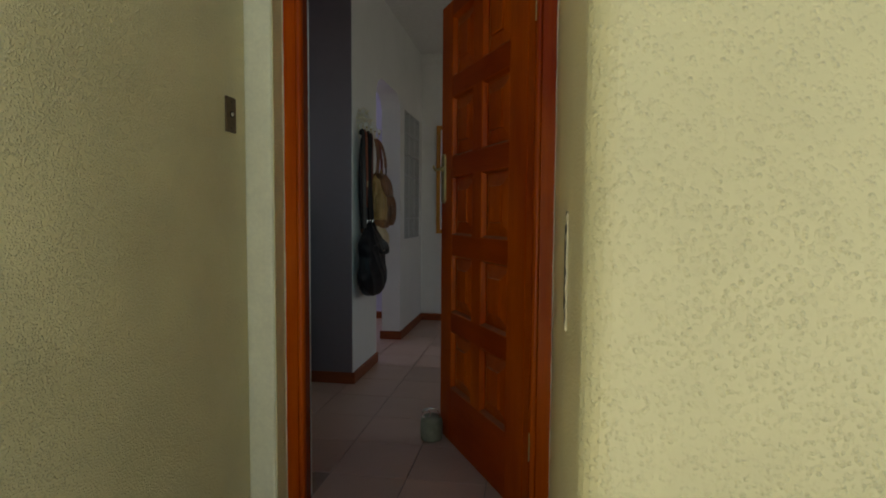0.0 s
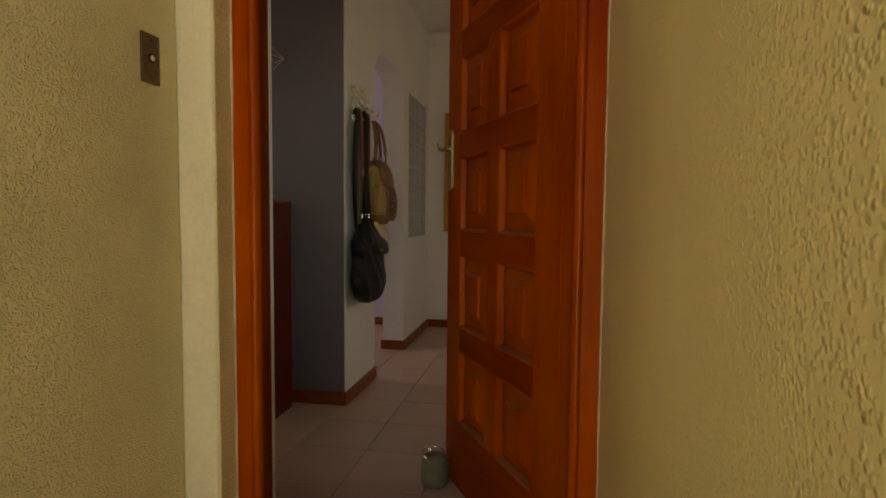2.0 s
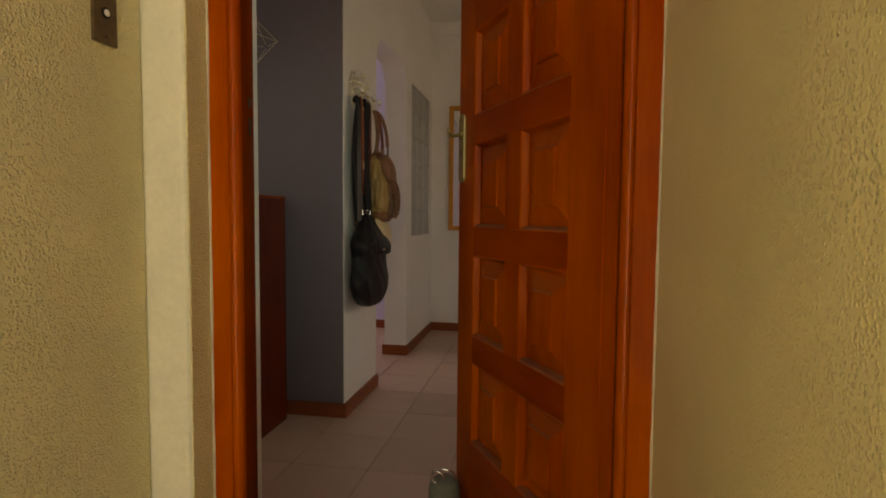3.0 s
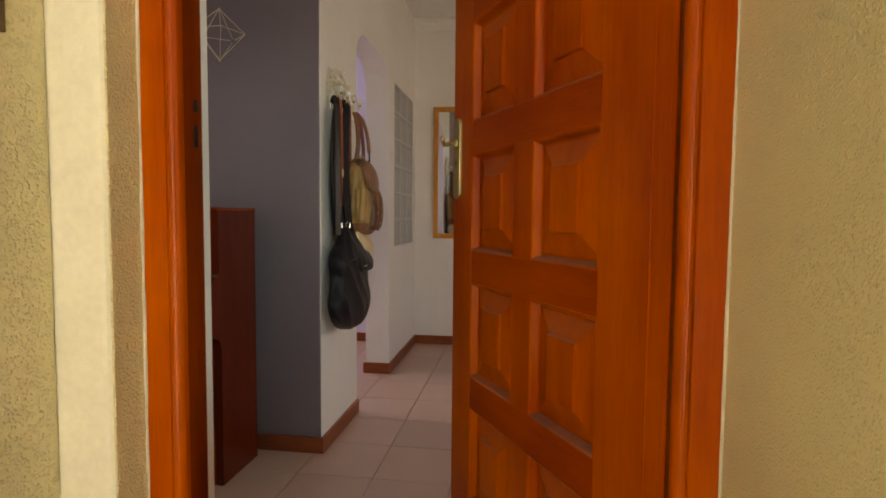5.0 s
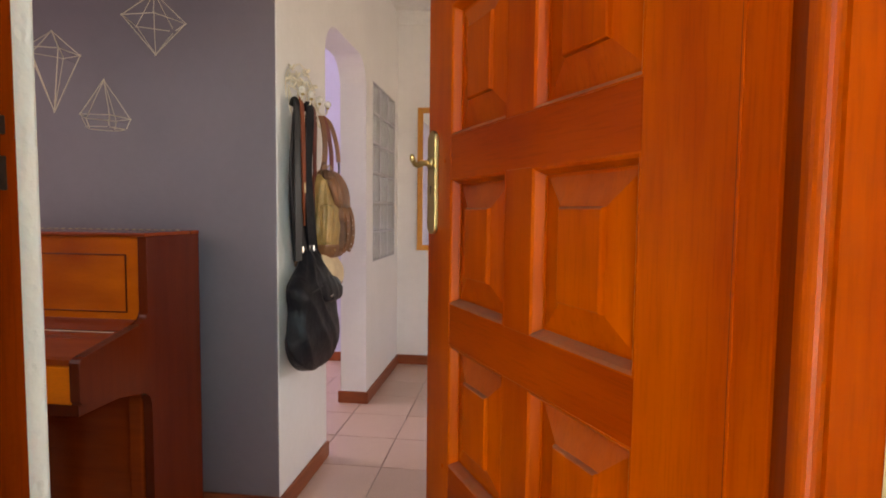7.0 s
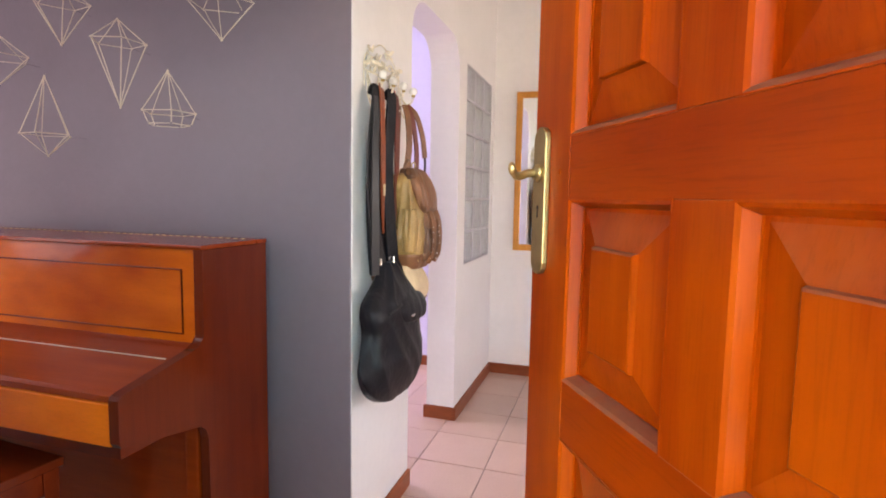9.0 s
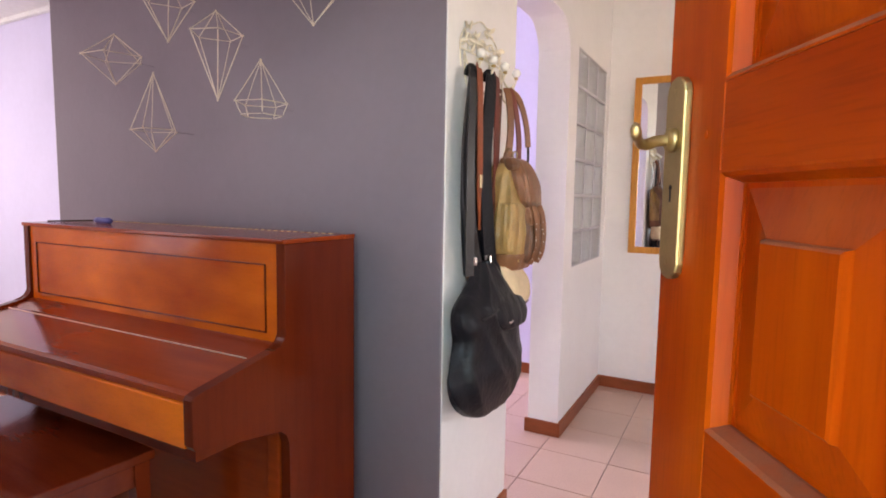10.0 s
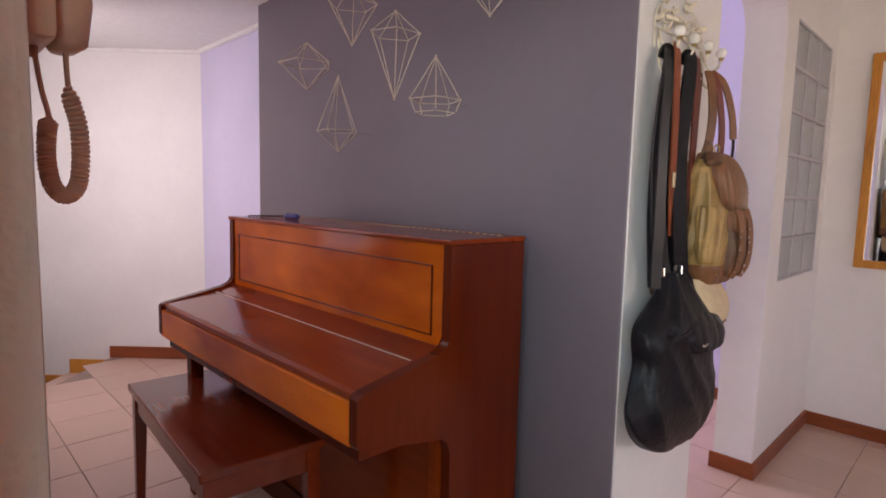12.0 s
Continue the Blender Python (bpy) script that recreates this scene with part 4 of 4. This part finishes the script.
def rust_bag():
    """A flat bag with rust-coloured straps, mostly covered by the others."""
    b = thing("rust_shoulder_bag", (XW, 4.522, 0.98), "rust-red leather straps of a flat shoulder bag", "bag")
    o = lambda z: z - 0.98
    part("body", sack([(o(0.985), 0.0, 0.05, 0.022, 0.010), (o(1.0), 0.0, 0.075, 0.024, 0.016), (o(1.12), 0.0, 0.080, 0.025, 0.018), (o(1.18), 0.0, 0.07, 0.024, 0.012)], 24, 0.004, 8.0), M_BROWN, b, "", True)
    for y0, y1 in ((-0.075, -0.105), (0.045, 0.030)):
        s = smooth_path([(0.056, y0 * 0.6, o(1.16)), (0.062, y0, o(1.30)), (0.066, (y0 + y1) / 2, o(1.48)), (0.062, y1 + 0.012, o(1.640)), (0.046, y1 + 0.016, o(1.652)), (0.036, y1 + 0.016, o(1.625))], 6)
        part("strap", band(s, 0.036, 0.005, (1, 0, 0.1), None, 0.7), M_RUST if y0 < 0 else M_OXBLOOD, b, "rust-red leather strap")
    part("tag", box(0.066, 0.069, -0.085, -0.070, o(1.29), o(1.33), 0.001), M_CREAMLEATHER, b, "small white tag")
    return b


rust_bag()


def backpack():
    """Small tan backpack with a flap, a front pocket and studded straps."""
    b = thing("tan_backpack", (XW, 4.667, 1.0), "small tan leather backpack with studded pocket straps", "bag")
    o = lambda z: z - 1.0
    prof = [(o(1.02), 0.0, 0.055, 0.085, 0.030), (o(1.03), 0.0, 0.082, 0.085, 0.050), (o(1.08), 0.0, 0.098, 0.088, 0.062), (o(1.18), 0.0, 0.100, 0.086, 0.060), (o(1.28), -0.004, 0.098, 0.082, 0.058), (o(1.335), -0.006, 0.094, 0.078, 0.054), (o(1.362), -0.006, 0.084, 0.074, 0.044), (o(1.374), -0.006, 0.070, 0.072, 0.030)]
    part("body", sack(prof, 120, 0.013, 5.5, 2.6, 2.0, 2.4, 5.0), M_TAN, b, "", True)
    flap = [(o(1.238), 0.030, 0.070, 0.150, 0.008), (o(1.248), 0.028, 0.084, 0.146, 0.016), (o(1.30), 0.020, 0.092, 0.132, 0.028), (o(1.345), 0.010, 0.090, 0.106, 0.044), (o(1.380), 0.004, 0.076, 0.090, 0.038), (o(1.395), 0.0, 0.060, 0.082, 0.024)]
    part("flap", sack(flap, 80, 0.008, 1.3, 2.8, 2.2, 2.0, 6.0), M_SADDLE, b, "soft brown leather flap", True)
    part("flap_edge", sack([(o(1.228), 0.030, 0.068, 0.152, 0.006), (o(1.236), 0.030, 0.078, 0.151, 0.012), (o(1.248), 0.028, 0.085, 0.147, 0.0165)], 48, 0.003, 1.3, 3.0), M_BROWN, b, "dark stitched flap edge", True)
    base = [(o(1.012), 0.0, 0.060, 0.086, 0.034), (o(1.022), 0.0, 0.088, 0.087, 0.054), (o(1.060), 0.0, 0.1015, 0.089, 0.0640), (o(1.072), 0.0, 0.1025, 0.089, 0.0645)]
    part("base", sack(base, 60, 0.004, 5.5, 3.0), M_SADDLE, b, "brown leather base", True)
    side = [(o(1.078), -0.082, 0.022, 0.116, 0.018), (o(1.092), -0.086, 0.030, 0.116, 0.024), (o(1.17), -0.086, 0.032, 0.114, 0.026), (o(1.232), -0.084, 0.030, 0.110, 0.024), (o(1.242), -0.082, 0.026, 0.108, 0.020)]
    part("side_pocket", sack(side, 48, 0.006, 2.7, 2.6), M_TAN, b, "slouching tan side pocket", True)
    for y, k0 in ((0.000, 0), (0.074, 1)):
        pocket = [(o(1.040), y, 0.024, 0.142, 0.012), (o(1.056), y, 0.035, 0.146, 0.024), (o(1.11), y, 0.037, 0.150, 0.028), (o(1.20), y, 0.036, 0.144, 0.022), (o(1.225), y, 0.032, 0.140, 0.016)]
        part("pocket", sack(pocket, 40, 0.006, 9.1 + y * 40, 2.6), M_BROWN, b, "dark brown front pocket", True)
        cover = [(o(1.168), y, 0.030, 0.164, 0.006), (o(1.178), y, 0.037, 0.162, 0.013), (o(1.215), y, 0.038, 0.154, 0.020), (o(1.246), y, 0.034, 0.138, 0.016), (o(1.252), y, 0.028, 0.134, 0.010)]
        part("pocket_flap", sack(cover, 40, 0.004, 4.0 + k0, 2.8), M_SADDLE, b, "soft brown pocket flap", True)
        strap = smooth_path([(0.166, y - 0.012, o(1.235)), (0.180, y - 0.014, o(1.19)), (0.184, y - 0.012, o(1.13)), (0.178, y - 0.013, o(1.07)), (0.160, y - 0.012, o(1.035))], 5)
        part("pocket_strap", band(strap, 0.020, 0.005, (1, -0.4, 0)), M_SADDLE, b)
        rng = random.Random(31 + k0)
        for k in range(7):
            f = k / 6
            stud = bmesh.new()
            bmesh.ops.create_icosphere(stud, subdivisions=1, radius=rng.uniform(0.0034, 0.0062), matrix=Matrix.Translation((0.184 - 0.030 * max(0, f - 0.55) ** 1.2 - 0.002 * rng.random(), y - 0.020 + rng.uniform(-0.006, 0.006), o(1.172 - 0.118 * f + rng.uniform(-0.006, 0.006)))) @ Matrix.Diagonal((0.6, 1.2, 1, 1)))
            part("stud", stud, M_CHROME, b, "bright metal stud")
    part("eyelet", lathe([(0.007, 0.0), (0.007, 0.004), (0.003, 0.004)], 12, None, (0.140, -0.070, o(1.052)), "x"), M_BRASS, b, "brass eyelet")
    tan = smooth_path([(0.070, -0.045, o(1.35)), (0.078, -0.025, o(1.42)), (0.082, -0.020, o(1.50)), (0.070, -0.010, o(1.59)), (0.056, -0.005, o(1.634))], 6)
    part("strap", band(tan, 0.026, 0.007, (1, -0.5, 0)), M_SADDLE, b, "tan leather shoulder strap")
    dark = smooth_path([(0.056, 0.020, o(1.634)), (0.085, 0.045, o(1.60)), (0.105, 0.065, o(1.52)), (0.112, 0.075, o(1.44))], 6)
    part("strap", band(dark, 0.022, 0.006, (1, -0.5, 0)), M_SADDLE, b, "brown leather shoulder strap")
    part("strap_end", tube(smooth_path([(0.112, 0.075, o(1.44)), (0.112, 0.078, o(1.40)), (0.106, 0.076, o(1.345))], 5), 0.0045, 8), M_DARKMETAL, b, "thin dark strap end", True)
    fore = smooth_path([(0.060, 0.012, o(1.634)), (0.082, 0.012, o(1.58)), (0.092, 0.030, o(1.48)), (0.090, 0.040, o(1.40)), (0.084, 0.036, o(1.36))], 6)
    part("strap", band(fore, 0.020, 0.006, (1, -0.5, 0)), M_OXBLOOD, b, "dark red-brown leather strap")
    mouth = sack([(o(1.352), -0.052, 0.040, 0.110, 0.016), (o(1.366), -0.054, 0.046, 0.108, 0.022), (o(1.388), -0.052, 0.038, 0.100, 0.018), (o(1.394), -0.050, 0.028, 0.098, 0.012)], 40, 0.006, 4.4, 2.4)
    part("gathered_mouth", mouth, M_BROWN, b, "dark gathered mouth", True)
    ring = [(0.104 + 0.003 * math.cos(a), -0.030 + 0.012 * math.cos(a), o(1.405) + 0.012 * math.sin(a)) for a in (2 * math.pi * k / 14 for k in range(14))]
    part("ring", tube(ring, 0.0025, 6, None, True), M_BRASS, b, "small metal ring")
    loop = smooth_path([(0.068, -0.055, o(1.365)), (0.078, -0.050, o(1.41)), (0.080, -0.025, o(1.425)), (0.078, 0.0, o(1.41)), (0.068, 0.005, o(1.365))], 5)
    part("grab_loop", tube(loop, 0.006, 8), M_BROWN, b, "", True)
    return b


backpack()
pouch = thing("cream_pouch", (XW, 4.642, 0.88), "cream canvas pouch with a brown edge below the backpack", "bag")
part("body", sack([(0.012, 0.020, 0.090, 0.096, 0.030), (0.03, 0.020, 0.106, 0.098, 0.044), (0.09, 0.008, 0.104, 0.094, 0.048), (0.15, -0.010, 0.086, 0.080, 0.034)], 48, 0.005, 2.2), M_CREAMLEATHER, pouch, "", True)
part("edge", sack([(0.0, 0.026, 0.090, 0.098, 0.030), (0.014, 0.022, 0.100, 0.099, 0.042)], 40, 0.003, 2.2), M_BROWN, pouch, "brown bottom edge", True)
part("strap", band(smooth_path([(0.045, -0.02, 0.14), (0.036, 0.0, 0.40), (0.036, 0.02, 0.752)], 5), 0.018, 0.005, (1, 0, 0)), M_BROWN, pouch)


# ---- intercom handset on the inner wall beside the door ----
def intercom():
    p = thing("intercom_handset", (-1.042, 3.036, 1.367), "beige wall intercom handset with a coiled cord", "intercom")
    part("wall_plate", box(-0.045, 0.045, 0.0, 0.024, 0.016, 0.226, 0.008), M_PHONE, p)
    h = bmesh.new()
    rings = []
    for z, hw, y, ht in ((-0.004, 0.016, 0.040, 0.010), (0.004, 0.024, 0.042, 0.018), (0.04, 0.026, 0.044, 0.021), (0.07, 0.022, 0.050, 0.014), (0.14, 0.021, 0.052, 0.013), (0.17, 0.025, 0.045, 0.020), (0.205, 0.025, 0.043, 0.020), (0.213, 0.017, 0.042, 0.012)):
        rings.append([h.verts.new((hw * math.cos(a), y - 0.006 + ht * math.sin(a), z + 0.018)) for a in (2 * math.pi * k / 20 for k in range(20))])
    for a, b in zip(rings, rings[1:]):
        for k in range(20):
            h.faces.new((a[k], a[(k + 1) % 20], b[(k + 1) % 20], b[k]))
    h.faces.new(rings[0][::-1])
    h.faces.new(rings[-1])
    part("handset", h, M_PHONE, p, "", True)
    part("cord_boot", lathe([(0.0035, 0.006), (0.0040, 0.022)], 10, None, (0.0, 0.012, 0)), M_CORD, p)
    path = smooth_path([(0.0, 0.013, 0.008), (0.002, 0.016, -0.020), (0.006, 0.020, -0.045), (0.004, 0.0185, -0.060), (0.0, 0.018, -0.085), (-0.002, 0.022, -0.108), (0.0, 0.031, -0.118), (0.002, 0.041, -0.108), (0.0, 0.045, -0.080), (0.0, 0.044, -0.050), (-0.002, 0.038, -0.020), (0.0, 0.036, 0.018)], 64)
    coil, n = [], len(path)
    for i, q in enumerate(path):
        d = (path[min(i + 1, n - 1)] - path[max(i - 1, 0)]).normalized()
        s = d.cross(Vector((1, 0, 0))).normalized()
        t = d.cross(s)
        f = i / (n - 1)
        r = 0.0058 * min(1.0, max(0.0, (f - 0.19) / 0.03), max(0.0, (0.925 - f) / 0.03))
        a = 2 * math.pi * 74 * f
        coil.append(q + r * (math.cos(a) * s + math.sin(a) * t))
    part("coiled_cord", tube(coil, 0.0024, 6), M_CORD, p, "coiled brown-beige cord", True)
    for o in p.children:
        o.data.transform(Matrix.Scale(1.02, 4))
    return p


intercom()

# ---- small fittings in the porch ----
bell = thing("bell_plate", (-0.95, 2.614, 1.372), "worn brown bell plate with a pale round button", "bell push")
part("plate", box(0.0, 0.007, -0.029, 0.029, 0.0, 0.114, 0.0015), M_PLATE, bell)
part("button_ring", lathe([(0.011, 0.005), (0.011, 0.009), (0.008, 0.010)], 18, None, (0, 0, 0.058), "x"), M_DARKMETAL, bell)
part("button", lathe([(0.0065, 0.006), (0.0065, 0.0115), (0.004, 0.0125)], 16, None, (0, 0, 0.058), "x"), M_PORCELAIN, bell, "pale round button", True)
for z in (0.014, 0.098):
    part("screw", lathe([(0.003, 0.005), (0.003, 0.0072)], 10, None, (0, 0, z), "x"), M_DARKMETAL, bell)

keeper = thing("gate_lock_keeper", (0.0740, 1.615, 0.966), "dark metal gate lock keeper sunk in chipped plaster", "lock keeper")
part("back_plate", box(0.006, 0.038, -0.0185, 0.0185, 0.001, 0.145, 0.001), M_DARKMETAL, keeper)
part("tab", box(0.001, 0.006, -0.0150, 0.0080, 0.126, 0.145, 0.001), M_DARKMETAL, keeper)
part("tab", box(0.001, 0.006, -0.0150, 0.0070, 0.001, 0.022, 0.001), M_DARKMETAL, keeper)
part("liner", box(-0.0012, 0.038, 0.0110, 0.0192, 0.001, 0.145, 0.001), M_DARKMETAL, keeper)
part("lip", box(-0.002, 0.006, 0.0060, 0.0250, 0.022, 0.127, 0.001), M_DARKMETAL, keeper)
chip = [(0.0, -0.0195 - 0.0030 * random.random(), 0.002 + 0.0070 * k) for k in range(21)]
part("chipped_edge", tube(chip, [0.0022 + 0.0018 * random.random() for _ in chip], 6), M_CHIP, keeper, "bare white plaster edge")

# ---- door stop ----
stop = thing("door_stop", (-0.438, 3.540, 0.0), "grey-green cloth door weight with a wire handle", "door stop")
part("body", lathe([(0.040, 0.0), (0.052, 0.006), (0.056, 0.03), (0.056, 0.085), (0.050, 0.110), (0.034, 0.122)], 24), M_CANVAS, stop, "", True)
part("handle", tube(smooth_path([(-0.042, -0.01, 0.112), (-0.040, -0.02, 0.150), (0.0, -0.026, 0.165), (0.036, -0.02, 0.150), (0.040, -0.01, 0.112)], 6), 0.0035, 8), M_CHROME, stop, "bent wire handle", True)
part("ring", tube([(0.020 * math.cos(a) - 0.02, -0.030, 0.135 + 0.020 * math.sin(a)) for a in (2 * math.pi * k / 18 for k in range(18))], 0.003, 8, None, True), M_CHROME, stop, "wire ring", True)

# ---- on the piano ----
tool = thing("screwdriver", (-2.46, 4.07, 1.140), "blue-handled tool with a long black shaft on the piano", "tool")
part("handle", lathe([(0.006, 0.0), (0.011, 0.006), (0.0125, 0.03), (0.011, 0.06), (0.0125, 0.085), (0.008, 0.098)], 14, None, (0.0, 0.0, 0.0125), "x"), M_PURPLE, tool, "dark blue plastic handle", True)
part("shaft", tube([(0.0, 0.0, 0.0115), (-0.10, -0.03, 0.008), (-0.21, -0.06, 0.0035)], 0.0032, 8), M_DARKMETAL, tool, "thin black shaft")

# ---- floor tiles ----
TILE, JOINT = 0.335, 0.0042
TX, TY = -0.804, 5.130
floor = bpy.data.objects["floor"]
tile_bm = box(JOINT / 2, TILE - JOINT / 2, JOINT / 2, TILE - JOINT / 2, -0.008, 0.0, 0.0015, None, 1)
first = part("tile", tile_bm, M_TILE, floor)
tile_mesh, used = first.data, False
for i in range(-12, 10):
    for k in range(-7, 5):
        x, y = TX + i * TILE, TY + k * TILE
        cx, cy = x + TILE / 2, y + TILE / 2
        if cx > 1.9 or cy > YE + 0.1 or cy < YI - 0.22:
            continue
        if cy < YI + 0.05 and not DL < cx < DR:
            continue
        if (Vector((cx, cy, 0)) - S0).dot(SU) > -0.05:
            continue
        if cx < -3.0 and cy > YG + T_IN + 0.2 and cx < -4.4:
            continue
        if used:
            first = new("tile", tile_mesh)
            first.parent = floor
        used = True
        first.location = (x, y, random.uniform(-0.0008, 0.0))
